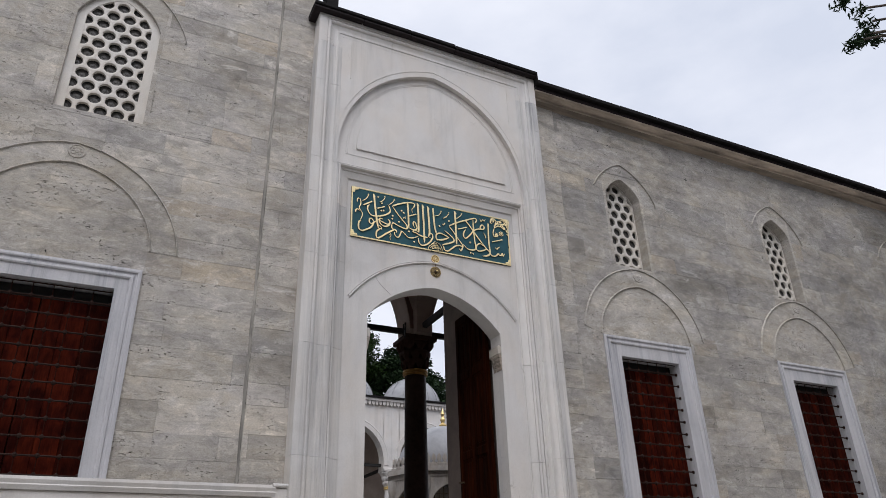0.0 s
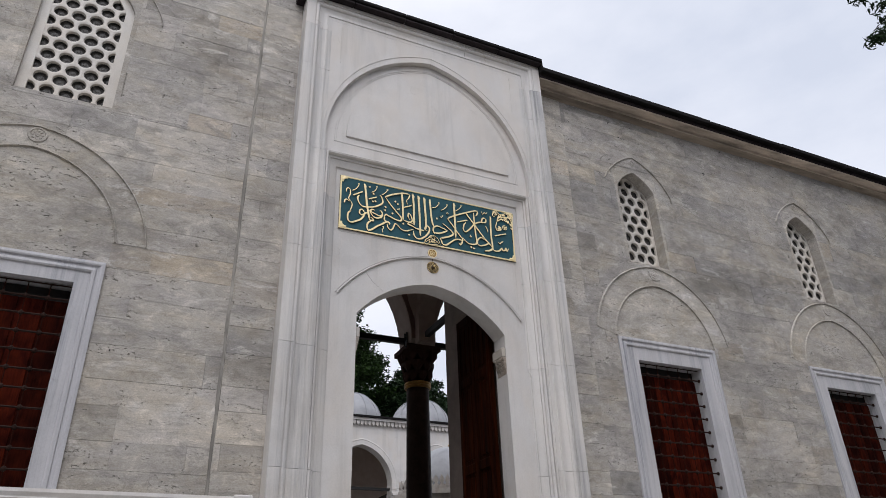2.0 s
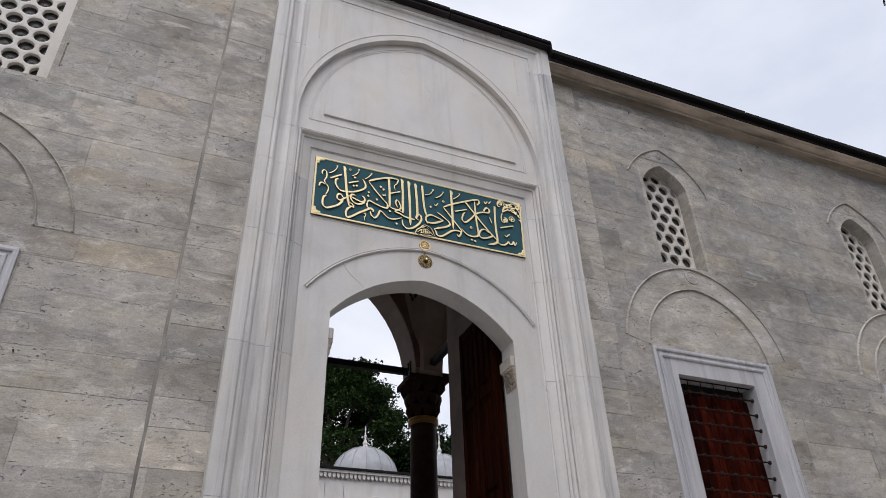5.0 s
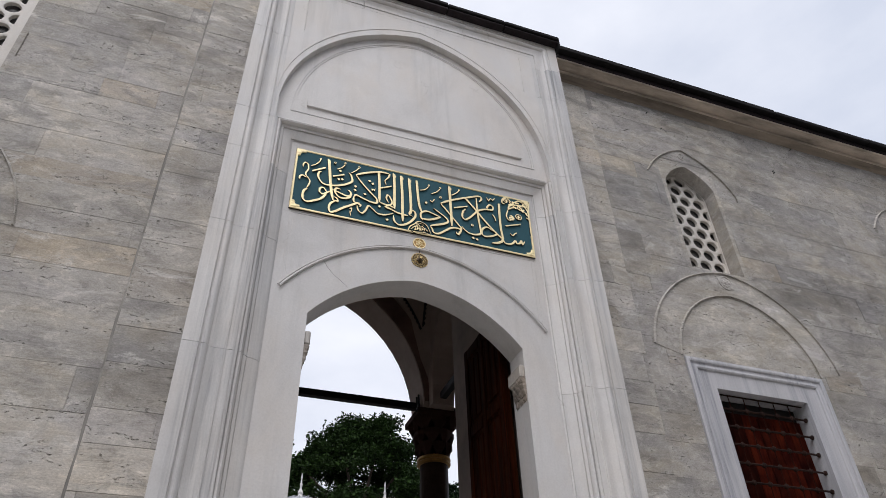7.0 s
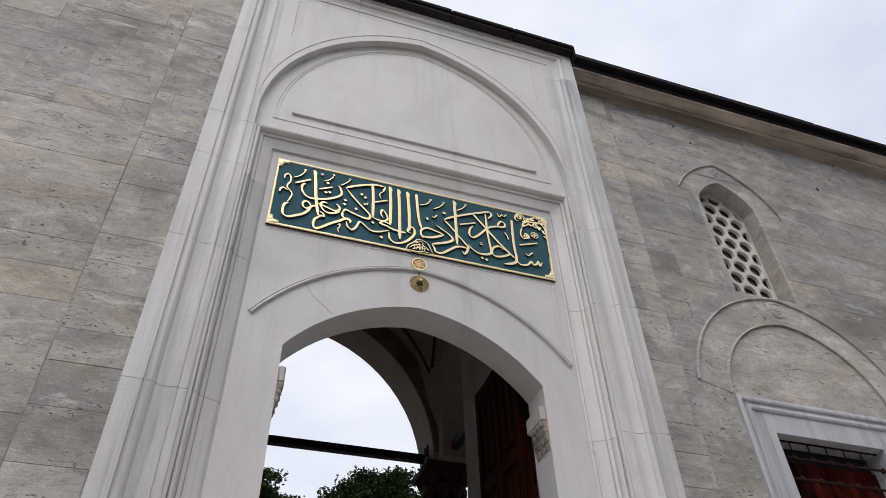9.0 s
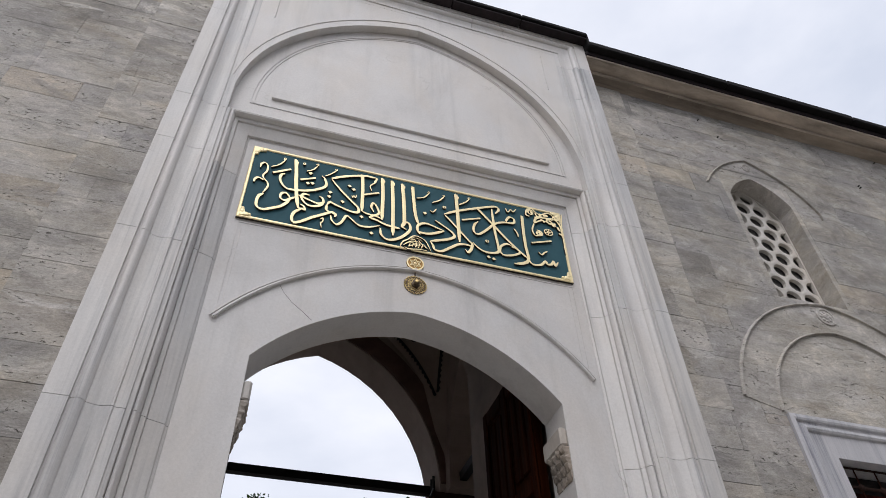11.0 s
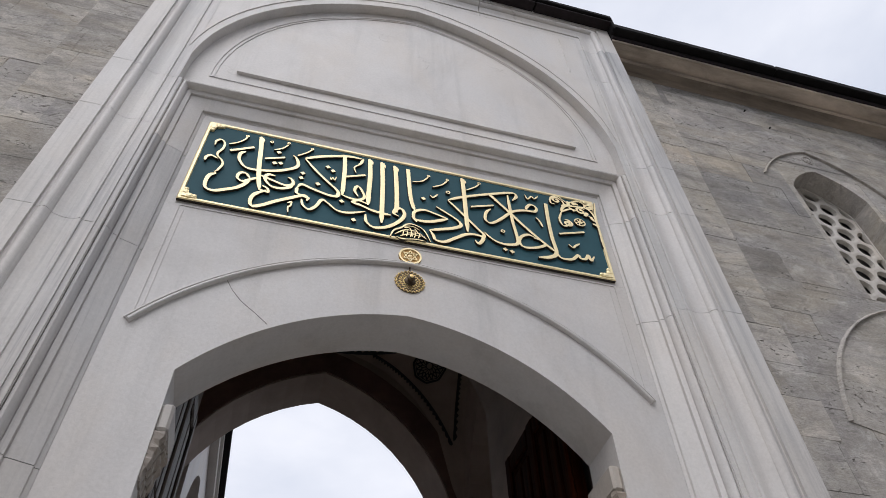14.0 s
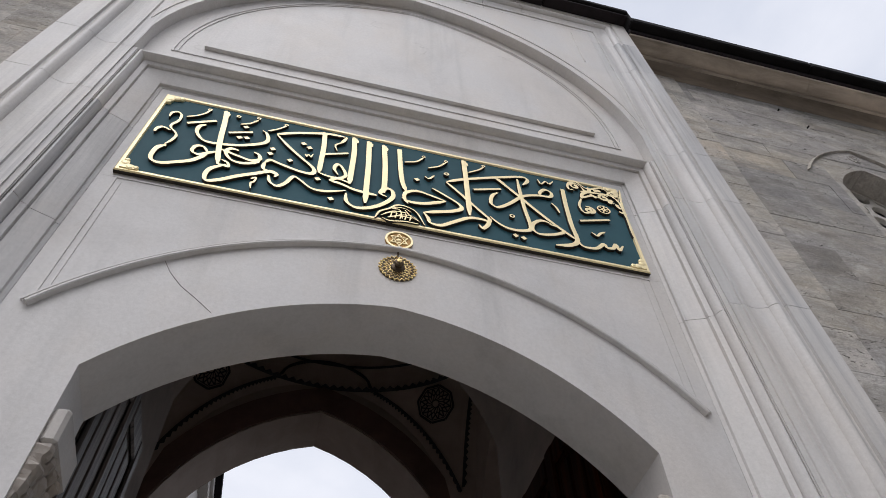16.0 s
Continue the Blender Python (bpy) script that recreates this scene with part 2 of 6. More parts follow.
STONE = limestone("limestone_block", False)
STONE_ALL = limestone("limestone", True)
# right wing: greyer stone, multiplied darker to carry the shade of nearby trees
STONE_GREY_SHADED = limestone("shaded_grey_limestone_block", False, False, (0.845, 0.841, 0.855), 0.35)
STONE_GREY_SHADED_ALL = limestone("shaded_grey_limestone", True, False, (0.845, 0.841, 0.855), 0.35)
STONE_TRIM = limestone("limestone_trim", False, True)
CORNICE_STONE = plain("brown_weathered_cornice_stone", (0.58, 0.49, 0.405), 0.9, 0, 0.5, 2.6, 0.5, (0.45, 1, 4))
# lower course: weather stain plus the hollow's shade, both in a darker colour
CORNICE_STAINED_SHADED = plain("stained_shaded_cornice_stone", (0.40, 0.33, 0.265), 0.9, 0, 0.5, 2.2, 0.5, (0.4, 1, 4))
MORTAR = joint_mortar("lime_mortar")
MARBLE_JAMB = marble("veined_marble", (0.645, 0.632, 0.618), (0.41, 0.412, 0.42), (4.2, 4.2, 0.2), 1.0, 0.3)
MARBLE = marble("white_marble", (0.635, 0.621, 0.61), (0.57, 0.56, 0.552), (1.1, 1.1, 0.8), 0.15, 0.4)
MARBLE_FRAME = marble("grey_marble", (0.53, 0.53, 0.555), (0.36, 0.37, 0.41), (10, 10, 0.4), 1.0, 0.1)
PLASTER_STONE = marble("pale_grille_stone", (0.63, 0.61, 0.575), (0.52, 0.50, 0.465), (6, 6, 3), 0.6)
LEAD = plain("lead_sheet", (0.19, 0.195, 0.20), 0.6, 0.35, 0.25, 3.0, 0.2)
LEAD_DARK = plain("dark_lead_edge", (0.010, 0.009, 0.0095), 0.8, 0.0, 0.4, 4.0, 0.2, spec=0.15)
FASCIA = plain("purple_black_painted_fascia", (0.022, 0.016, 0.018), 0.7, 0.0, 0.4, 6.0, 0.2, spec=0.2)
LEAD_DOME = plain("weathered_dome_lead", (0.36, 0.365, 0.385), 0.65, 0.1, 0.22, 1.6, 0.15)
IRON = plain("wrought_iron", (0.030, 0.015, 0.0115), 0.75, 0.0, 0.4, 20, 0.4, spec=0.15)
TIE = plain("dark_tie_iron", (0.012, 0.011, 0.011), 0.65, 0.3, 0.3, 9, 0.3)
SHUTTER_PANEL = patchy("worn_orange_brown_panel_wood", (0.026, 0.0026, 0.0015), (0.088, 0.0125, 0.0045))
RUST = plain("rusty_bar_iron", (0.028, 0.0075, 0.005), 0.85, 0, 0.4, 20, 0.3, spec=0.05)
SHUTTER = plain("red_brown_shutter_wood", (0.055, 0.0075, 0.0042), 0.7, 0, 0.85, 3.0, 0.4, (5, 5, 1.2), 0.08)
DOOR = plain("chestnut_door_wood", (0.030, 0.0060, 0.0012), 0.75, 0, 0.75, 4.0, 0.3, (6, 6, 0.4), 0.03)
CRACK_DIRT = plain("crack_dirt", (0.20, 0.185, 0.17), 0.9, 0, 0.3, 30, 0.2)
# left leaf: weathered wood, with the sky's sheen put into its pale grey
DOOR_WORN_SHEEN = plain("weathered_sheen_grey_wood", (0.16, 0.135, 0.12), 0.5, 0, 0.85, 5.0, 0.4, (8, 8, 0.35), 0.3)
PAVING_WORN = plain("dark_worn_threshold_stone", (0.12, 0.092, 0.072), 0.7, 0, 0.3, 5.0, 0.2)
GOLD = plain("gilded_brass", (0.80, 0.60, 0.27), 0.36, 0.75, 0.12, 9, 0.1)
# near-black for letter and border sides, with their shadow in the colour
LETTER_EDGE = plain("shaded_letter_edge", (0.030, 0.022, 0.014), 0.6, 0.1, 0.4, 40, 0.2)
GOLD_PALE = plain("pale_gilding", (0.96, 0.79, 0.45), 0.38, 0.3, 0.08, 9, 0.08)
OLD_GOLD = plain("dull_gilded_collar", (0.42, 0.24, 0.06), 0.5, 0.4, 0.3, 12, 0.2)
FOUNTAIN_STONE = marble("weathered_fountain_stone", (0.44, 0.42, 0.395), (0.24, 0.225, 0.21), (3, 3, 1.5), 0.9, 0.6)
# bracket marble: wear, and the shade of its inner face, in one darker colour
WORN_SHADED_MARBLE = marble("worn_shaded_bracket_marble", (0.50, 0.475, 0.445), (0.36, 0.335, 0.31), (3, 3, 2), 0.8, 0.8)
CORBEL = marble("weathered_corbel_marble", (0.35, 0.315, 0.28), (0.20, 0.18, 0.16), (9, 9, 6), 1.0, 1.0)
BRASS_DARK = plain("tarnished_brass", (0.12, 0.085, 0.05), 0.5, 0.6, 0.4, 40, 0.3)
GREEN = plain("dark_teal_paint", (0.030, 0.096, 0.120), 0.7, 0, 0.12, 3.0, 0.06, spec=0.2)
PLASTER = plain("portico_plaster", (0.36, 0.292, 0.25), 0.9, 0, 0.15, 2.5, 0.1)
# portico plaster again, darkened so the niche's shade is in its colour
NICHE_SHADE_PLASTER = plain("shaded_niche_plaster", (0.20, 0.158, 0.132), 0.9, 0, 0.25, 2.0, 0.15)
PLASTER_RED = plain("red_arch_stone", (0.19, 0.115, 0.095), 0.85, 0, 0.3, 2.2, 0.15)
INK = plain("black_stencil_paint", (0.012, 0.012, 0.014), 0.8, 0, 0.2, 9, 0.05)
PORPHYRY = plain("dark_granite_column", (0.042, 0.024, 0.018), 0.6, 0, 0.35, 9.0, 0.05, spec=0.15)
CAPITAL = plain("shaded_marble_capital", (0.05, 0.026, 0.02), 0.85, 0, 0.25, 6.0, 0.2, spec=0.1)
PAVING = plain("paving_stone", (0.20, 0.192, 0.18), 0.85, 0, 0.25, 3.0, 0.2)
STEP_STONE = plain("pale_step_stone", (0.56, 0.53, 0.48), 0.8, 0, 0.2, 3.0, 0.2)
SKY_BLOCK = plain("dull_sky_block_wall", (0.14, 0.13, 0.115), 0.95, 0, 0.3, 0.7, 0.2)
GROUND = plain("dusty_ground", (0.40, 0.38, 0.345), 0.95, 0, 0.25, 0.8, 0.2)
GLASS_DARK = plain("dark_window_glass", (0.060, 0.056, 0.053), 0.45, 0, 0.3, 8, 0.02)
BARK = plain("bark", (0.085, 0.065, 0.05), 0.95, 0, 0.4, 8, 0.8, (3, 3, 0.6))
LEAF = leafy("broad_leaves", (0.006, 0.015, 0.003), (0.032, 0.066, 0.014))
LEAF_DARK = leafy("dark_leaves", (0.006, 0.016, 0.006), (0.028, 0.052, 0.02))


# ---- building helpers ----
def part(name, bm, mat, parent=None, label="", smooth=False):
    me = bpy.data.meshes.new(name)
    bmesh.ops.recalc_face_normals(bm, faces=bm.faces)
    if smooth:
        for f in bm.faces:
            f.smooth = True
    bm.to_mesh(me)
    bm.free()
    if smooth:
        me.set_sharp_from_angle(angle=radians(32))
    me.materials.append(mat)
    ob = new(name, me)
    if parent is not None:
        ob.parent = parent
        ob.matrix_parent_inverse = parent.matrix_basis.inverted()
    if label:
        ob["label"] = label
    return ob


def thing(name, label, category, at=(0, 0, 0), group="", kind=""):
    ob = new(name)
    ob.empty_display_size = 0.2
    ob.matrix_basis = Matrix.Translation(at)
    return tagged(ob, label, category, group, kind)


def box(bm, x0, x1, y0, y1, z0, z1):
    v = [bm.verts.new((x, y, z)) for x in (x0, x1) for y in (y0, y1) for z in (z0, z1)]
    for q in ((0, 1, 3, 2), (4, 6, 7, 5), (0, 4, 5, 1), (2, 3, 7, 6), (0, 2, 6, 4), (1, 5, 7, 3)):
        bm.faces.new([v[i] for i in q])
    return bm


def box_bm(*a):
    return box(bmesh.new(), *a)


def soft_box(x0, x1, y0, y1, z0, z1, r=0.01):
    bm = box_bm(x0, x1, y0, y1, z0, z1)
    bmesh.ops.bevel(bm, geom=list(bm.edges), offset=r, segments=1, affect="EDGES")
    return bm


def prism(bm, pts, y0, y1):
    """Solid from a convex outline in x, z, between two depths."""
    a = [bm.verts.new((x, y0, z)) for x, z in pts]
    b = [bm.verts.new((x, y1, z)) for x, z in pts]
    bm.faces.new(a)
    bm.faces.new(b[::-1])
    for i in range(len(pts)):
        j = (i + 1) % len(pts)
        bm.faces.new((a[i], b[i], b[j], a[j]))
    return bm


def arch(cx, half, zs, rise, apex_deg, n=12):
    """Pointed arch from the left springing over the apex to the right one; apex_deg is the slope at the point."""
    chord = math.hypot(half, rise)
    lean = math.atan2(rise, half)
    th = lean - radians(apex_deg)
    r = chord / 2 / math.sin(th)
    t0 = lean + th
    c = Vector((-half, 0)) + r * Vector((math.sin(t0), -math.cos(t0)))
    left = []
    for i in range(n + 1):
        a = t0 - 2 * th * i / n
        left.append((c.x - r * math.sin(a), c.y + r * math.cos(a)))
    right = [(-x, z) for x, z in left[-2::-1]]
    return [(cx + x, zs + z) for x, z in left + right]


def ribbon(bm, inner, outer, y0, y1):
    """Solid between two outlines of as many points, open at both ends."""
    rows = [[bm.verts.new((x, y, z)) for x, z in line] for line, y in ((inner, y0), (outer, y0), (outer, y1), (inner, y1))]
    for k in range(4):
        a, b = rows[k], rows[(k + 1) % 4]
        for i in range(len(a) - 1):
            bm.faces.new((a[i], a[i + 1], b[i + 1], b[i]))
    for i in (0, -1):
        bm.faces.new([r[i] for r in rows])
    return bm


def arched_wall(bm, x0, x1, z0, z1, pts, y0, y1, foot=None):
    """Wall slab with an arched opening: pts run from the left springing to the right."""
    foot = z0 if foot is None else foot
    box(bm, x0, pts[0][0], y0, y1, z0, pts[0][1])
    box(bm, pts[-1][0], x1, y0, y1, z0, pts[-1][1])
    if foot > z0:
        box(bm, pts[0][0], pts[-1][0], y0, y1, z0, foot)
    line = [(x0, pts[0][1])] + list(pts) + [(x1, pts[-1][1])]
    ribbon(bm, line, [(x, z1) for x, z in line], y0, y1)
    return bm


def sweep(bm, path, profile, y_front, closed=False):
    """Moulding along a path in x, z. profile: (inward, depth) pairs; inward is to the right of the way along the path."""
    n = len(path)
    rows = []
    for i, (x, z) in enumerate(path):
        def way(a, b):
            d = Vector((b[0] - a[0], b[1] - a[1]))
            return d.normalized()
        if closed:
            d0, d1 = way(path[i - 1], path[i]), way(path[i], path[(i + 1) % n])
        else:
            d0 = way(path[i - 1], path[i]) if i else way(path[0], path[1])
            d1 = way(path[i], path[i + 1]) if i < n - 1 else d0
        n0, n1 = Vector((d0.y, -d0.x)), Vector((d1.y, -d1.x))
        mit = n0 + n1
        mit = mit / max(0.3, mit.dot(n0))
        rows.append([bm.verts.new((x + mit.x * s, y_front + d, z + mit.y * s)) for s, d in profile])
    m = len(profile)
    for i in range(n if closed else n - 1):
        a, b = rows[i], rows[(i + 1) % n]
        for k in range(m):
            kk = (k + 1) % m
            bm.faces.new((a[k], b[k], b[kk], a[kk]))
    if not closed:
        bm.faces.new(rows[0])
        bm.faces.new(rows[-1][::-1])
    return bm


def turned(bm, at, prof, n=24, axis="z"):
    """Body of revolution; prof: (radius, height)."""
    rows = []
    for r, h in prof:
        row = []
        for i in range(n):
            a = 2 * math.pi * i / n
            c, s = r * math.cos(a), r * math.sin(a)
            p = (c, s, h) if axis == "z" else (c, -h, s)
            row.append(bm.verts.new((at[0] + p[0], at[1] + p[1], at[2] + p[2])))
        rows.append(row)
    for a, b in zip(rows, rows[1:]):
        for i in range(n):
            j = (i + 1) % n
            bm.faces.new((a[i], a[j], b[j], b[i]))
    bm.faces.new(rows[0][::-1])
    bm.faces.new(rows[-1])
    return bm


def tube(bm, a, b, r, n=8):
    a, b = Vector(a), Vector(b)
    q = (b - a).to_track_quat("Z", "Y")
    rows = []
    for p in (a, b):
        rows.append([bm.verts.new(p + q @ Vector((r * math.cos(2 * math.pi * i / n), r * math.sin(2 * math.pi * i / n), 0))) for i in range(n)])
    for i in range(n):
        j = (i + 1) % n
        bm.faces.new((rows[0][i], rows[0][j], rows[1][j], rows[1][i]))
    bm.faces.new(rows[0][::-1])
    bm.faces.new(rows[1])
    return bm


def bow(s0, s1, d0, d1, sag, n=6):
    """Curved run of a moulding profile; sag > 0 hollows it, < 0 rounds it out."""
    return [(s0 + (s1 - s0) * k / n, d0 + (d1 - d0) * k / n + sag * math.sin(math.pi * k / n)) for k in range(n + 1)]


# ---- plan ----
CX = 4.09                    # middle of the portal
WALL_R, WALL_L, STRIP = 8.47, 8.56, 8.47
FRONT, PANEL = 8.20, 8.38    # portal face and the door panel in it
TERRACE = 1.85

# ground, stair, terrace
tagged(part("ground", box_bm(-400, 400, -400, 6.55, -0.4, 0.0), GROUND), "dusty grey open ground before the gate", "ground", kind="structure")
terrace = tagged(part("pavement_terrace", box_bm(-40, 60, 6.62, 8.9, -0.4, TERRACE), STEP_STONE), "grey stone terrace along the wall", "pavement", kind="structure")
tagged(part("ground_courtyard", box_bm(-60, 80, 10.0, 60, 1.2, TERRACE), PAVING), "grey stone paving of the courtyard", "pavement", kind="structure")
tagged(part("ground_far", box_bm(-400, 400, 60, 700, -0.4, 0.0), GROUND), "distant open ground", "ground", kind="structure")
# unseen plain walls added behind and beside, closing the space against low sky light
for nm, x0, x1, y0, y1, h in (("wall_street_back", -60, 70, -13.0, -12.0, 13.0), ("wall_street_left", -31, -30, -12, 6.5, 10.0), ("wall_street_right", 45, 46, -12, 6.5, 12.0)):
    tagged(part(nm, box_bm(x0, x1, y0, y1, 0.0, h), SKY_BLOCK), "unseen plain dull wall added to block low sky light", "wall", kind="structure")
stair = thing("stair", "pale stone stair up to the gate", "stair", (CX, 3.3, 0), kind="structure")
for i in range(11):
    z1 = TERRACE * (i + 1) / 11
    part("step", soft_box(1.75, 6.45, 3.30 + 0.332 * i, 6.62, z1 - TERRACE / 11, z1, 0.012), STEP_STONE, stair)


def parapet(x0, x1, label):
    p = thing("parapet", label, "parapet", ((x0 + x1) / 2, 6.65, TERRACE), group="terrace parapets")
    n = max(1, round((x1 - x0) / 2.2))
    w = (x1 - x0) / n
    for i in range(n):
        a, b = x0 + i * w, x0 + (i + 1) * w
        part("slab", soft_box(a + 0.002, b - 0.002, 6.62, 6.76, 0.0 if i < 0 else TERRACE - 0.6, TERRACE + 0.52, 0.006), MARBLE, p)
        bm = bmesh.new()
        prof = [(6.74, 0.0), (6.60, 0.0), (6.585, 0.035), (6.59, 0.045), (6.58, 0.075), (6.585, 0.10), (6.79, 0.10), (6.79, 0.0)]
        ends = [[bm.verts.new((x, y, TERRACE + 0.52 + h)) for y, h in prof] for x in (a + 0.001, b - 0.001)]
        for k in range(len(prof)):
            bm.faces.new((ends[0][k], ends[0][(k + 1) % len(prof)], ends[1][(k + 1) % len(prof)], ends[1][k]))
        bm.faces.new(ends[0])
        bm.faces.new(ends[1][::-1])
        part("coping", bm, MARBLE, p)
    return p


for a, b in ((-12.0, 1.58), (6.60, 26.0)):
    parapet(a, b, "white marble parapet with moulded coping along the terrace")
for x in (1.62, 6.55):
    post = thing("parapet_post", "short white marble end post of the parapet", "post", (x, 6.68, TERRACE), group="parapet posts")
    part("shaft", soft_box(x - 0.07, x + 0.07, 6.60, 6.80, TERRACE - 0.6, TERRACE + 0.60, 0.008), MARBLE, post)
    part("cap", soft_box(x - 0.075, x + 0.075, 6.575, 6.815, TERRACE + 0.602, TERRACE + 0.635, 0.01), MARBLE, post)

# ---- outer wall: openings, hollows, blocks ----
# each bay: middle, face, half width and head of the window, grille middle, half width, sill, springing and point
BAYS = [
    dict(cx=-0.77, y=WALL_L, wh=0.73, wt=4.895, fh=1.00, ft=5.18, gx=-0.62, gh=0.535, g0=7.275, gs=8.88, gp=9.42, set=0.06, ah=1.36, az=5.45, ap=6.775, ih=1.02, iz=5.45, ip=6.47, pitch=0.209, bore=0.405, row_x=-1.032, row_z=7.372, margin=0.115),
    dict(cx=8.01, y=WALL_R, wh=0.595, wt=4.92, fh=0.92, ft=5.25, gx=7.98, gh=0.385, g0=6.58, gs=8.02, gp=8.38, set=0.20, ah=1.25, az=5.36, ap=6.545, ih=0.92, iz=5.27, ip=6.19, pitch=0.209, bore=0.40, row_x=7.71, row_z=6.646, margin=0.02),
]
for k in (1, 2, 3):
    b2 = dict(BAYS[1])
    b2["cx"], b2["gx"], b2["row_x"] = b2["cx"] + 3.93 * k, b2["gx"] + 3.93 * k, b2["row_x"] + 3.93 * k
    BAYS.append(b2)
BAYS.append(dict(BAYS[0], cx=-4.65, gx=-4.50, row_x=-4.912))
SILL = 2.35


def holes_for(b, grow=0.0):
    return [(b["cx"] - b["wh"] - grow, b["cx"] + b["wh"] + grow, SILL - grow, b["wt"] + grow),
            (b["gx"] - b["gh"] - 0.06, b["gx"] + b["gh"] + 0.06, b["g0"] - 0.03, b["gp"] + 0.06)]


def cut(rects, hole):
    """Rectangles (x0, x1, z0, z1) with a hole taken out."""
    out = []
    hx0, hx1, hz0, hz1 = hole
    for x0, x1, z0, z1 in rects:
        if hx1 <= x0 or hx0 >= x1 or hz1 <= z0 or hz0 >= z1:
            out.append((x0, x1, z0, z1))
            continue
        if z0 < hz0:
            out.append((x0, x1, z0, hz0))
        if z1 > hz1:
            out.append((x0, x1, hz1, z1))
        a, b = max(z0, hz0), min(z1, hz1)
        if x0 < hx0:
            out.append((x0, hx0, a, b))
        if x1 > hx1:
            out.append((hx1, x1, a, b))
    return out


def backing(name, x0, x1, z0, z1, y0, y1, holes, label):
    bm = bmesh.new()
    rects = [(x0, x1, z0, z1)]
    for h in holes:
        rects = cut(rects, h)
    for r in rects:
        box(bm, r[0], r[1], y0, y1, r[2], r[3])
    return tagged(part(name, bm, MORTAR), label, "wall", kind="structure")


WALL_BACK = 9.95
left_holes = [h for b in (BAYS[0], BAYS[-1]) for h in holes_for(b, 0.02)]
right_holes = [h for b in BAYS[1:-1] for h in holes_for(b, 0.02)]
wall_left = backing("wall_left_wing", -14.0, 1.6, 0.0, 12.6, WALL_L + 0.012, WALL_BACK, left_holes, "tall grey limestone ashlar wall with two window tiers")
wall_strip = backing("wall_strip", 1.6, 2.13, 0.0, 12.6, STRIP + 0.012, WALL_BACK, [], "narrow limestone pilaster strip beside the marble portal")
wall_strip_right = backing("wall_strip_right", 6.05, 6.60, 0.0, 9.49, WALL_R - 0.007, WALL_R + 0.010, [], "narrow limestone strip beside the marble portal")
wall_right = backing("wall_right_wing", 6.05, 30.0, 0.0, 9.78, WALL_R + 0.012, WALL_BACK, right_holes, "long grey limestone ashlar wall with two window tiers")
# dark rooms behind the windows
for b in BAYS:
    for x0, x1, z0, z1 in holes_for(b):
        bm = box_bm(x0 - 0.1, x1 + 0.1, WALL_BACK, WALL_BACK + 0.05, z0 - 0.1, z1 + 0.1)
        tagged(part("wall_room_back", bm, MORTAR), "plain wall closing the room behind the window", "wall", kind="structure")

# portal body behind the marble, with the deep door niche
NICHE_H, NICHE_END = 1.13, 10.40
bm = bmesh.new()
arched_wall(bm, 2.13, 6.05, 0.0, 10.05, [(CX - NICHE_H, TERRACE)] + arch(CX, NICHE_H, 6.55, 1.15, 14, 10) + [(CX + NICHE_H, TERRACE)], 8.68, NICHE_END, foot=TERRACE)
tagged(part("wall_portal_core", bm, NICHE_SHADE_PLASTER), "plastered deep door niche behind the marble portal", "wall", kind="structure")

# ---- marble portal ----
portal = thing("portal", "white marble gate portal with moulded frame and blind pointed arch", "portal", (CX, FRONT, TERRACE), kind="structure")
OUT = ([(0.0, 0.27), (0.0, 0.0), (0.128, 0.0), (0.131, 0.015), (0.143, 0.017)] + bow(0.145, 0.200, 0.012, 0.024, -0.016) + [(0.203, 0.036)] + bow(0.205, 0.322, 0.036, 0.043, 0.014)
       + [(0.325, 0.038), (0.338, 0.039), (0.341, 0.0485), (0.398, 0.0495), (0.398, 0.27)])
INN = ([(0.47, 0.27), (0.47, 0.064), (0.4735, 0.064), (0.474, 0.080), (0.4775, 0.080)] + bow(0.478, 0.516, 0.068, 0.084, -0.020)
       + [(0.5165, 0.104), (0.519, 0.105), (0.521, 0.098), (0.545, 0.108), (0.546, 0.126), (0.549, 0.127), (0.551, 0.122), (0.640, 0.156), (0.643, 0.158), (0.6435, 0.172), (0.660, 0.1785), (0.660, 0.27)])
SIDE = 0.045   # the upright runs stand this much further out
XL, XR, TOP = 2.11, 6.07, 9.93
G = 0.0017
cuts = [TERRACE, 3.05, 4.42, 5.66, 6.60, 7.17, 8.55]
for x, sgn in ((XL, 1), (XR, -1)):
    prof = [(s * sgn, d) for s, d in OUT]
    off = 0.0 if sgn > 0 else 0.16
    drop = 0.0 if sgn > 0 else 0.06
    zs = [TERRACE] + [c + off for c in cuts[1:]] + [TOP - 0.62]
    for a, b in zip(zs, zs[1:]):
        bm = sweep(bmesh.new(), [(x, a + G), (x, b - G)], prof, FRONT)
        part("jamb_stone", bm, MARBLE_JAMB, portal, smooth=True)
    prof = [(s * sgn, d) for s, d in INN]
    zs = [TERRACE] + [c + off - drop for c in cuts[1:4]] + [6.52 + off]
    for a, b in zip(zs, zs[1:]):
        part("inner_jamb_stone", sweep(bmesh.new(), [(x - sgn * SIDE, a + G), (x - sgn * SIDE, b - G)], prof, FRONT), MARBLE_JAMB, portal, smooth=True)
for x in (XL + 0.4115, XR - 0.4115):
    part("quirk_strip", box_bm(x - 0.013, x + 0.013, FRONT + 0.058, FRONT + 0.27, TERRACE, 7.198), MARBLE_JAMB, portal)
mid = [XL, 3.35, 4.7, XR]
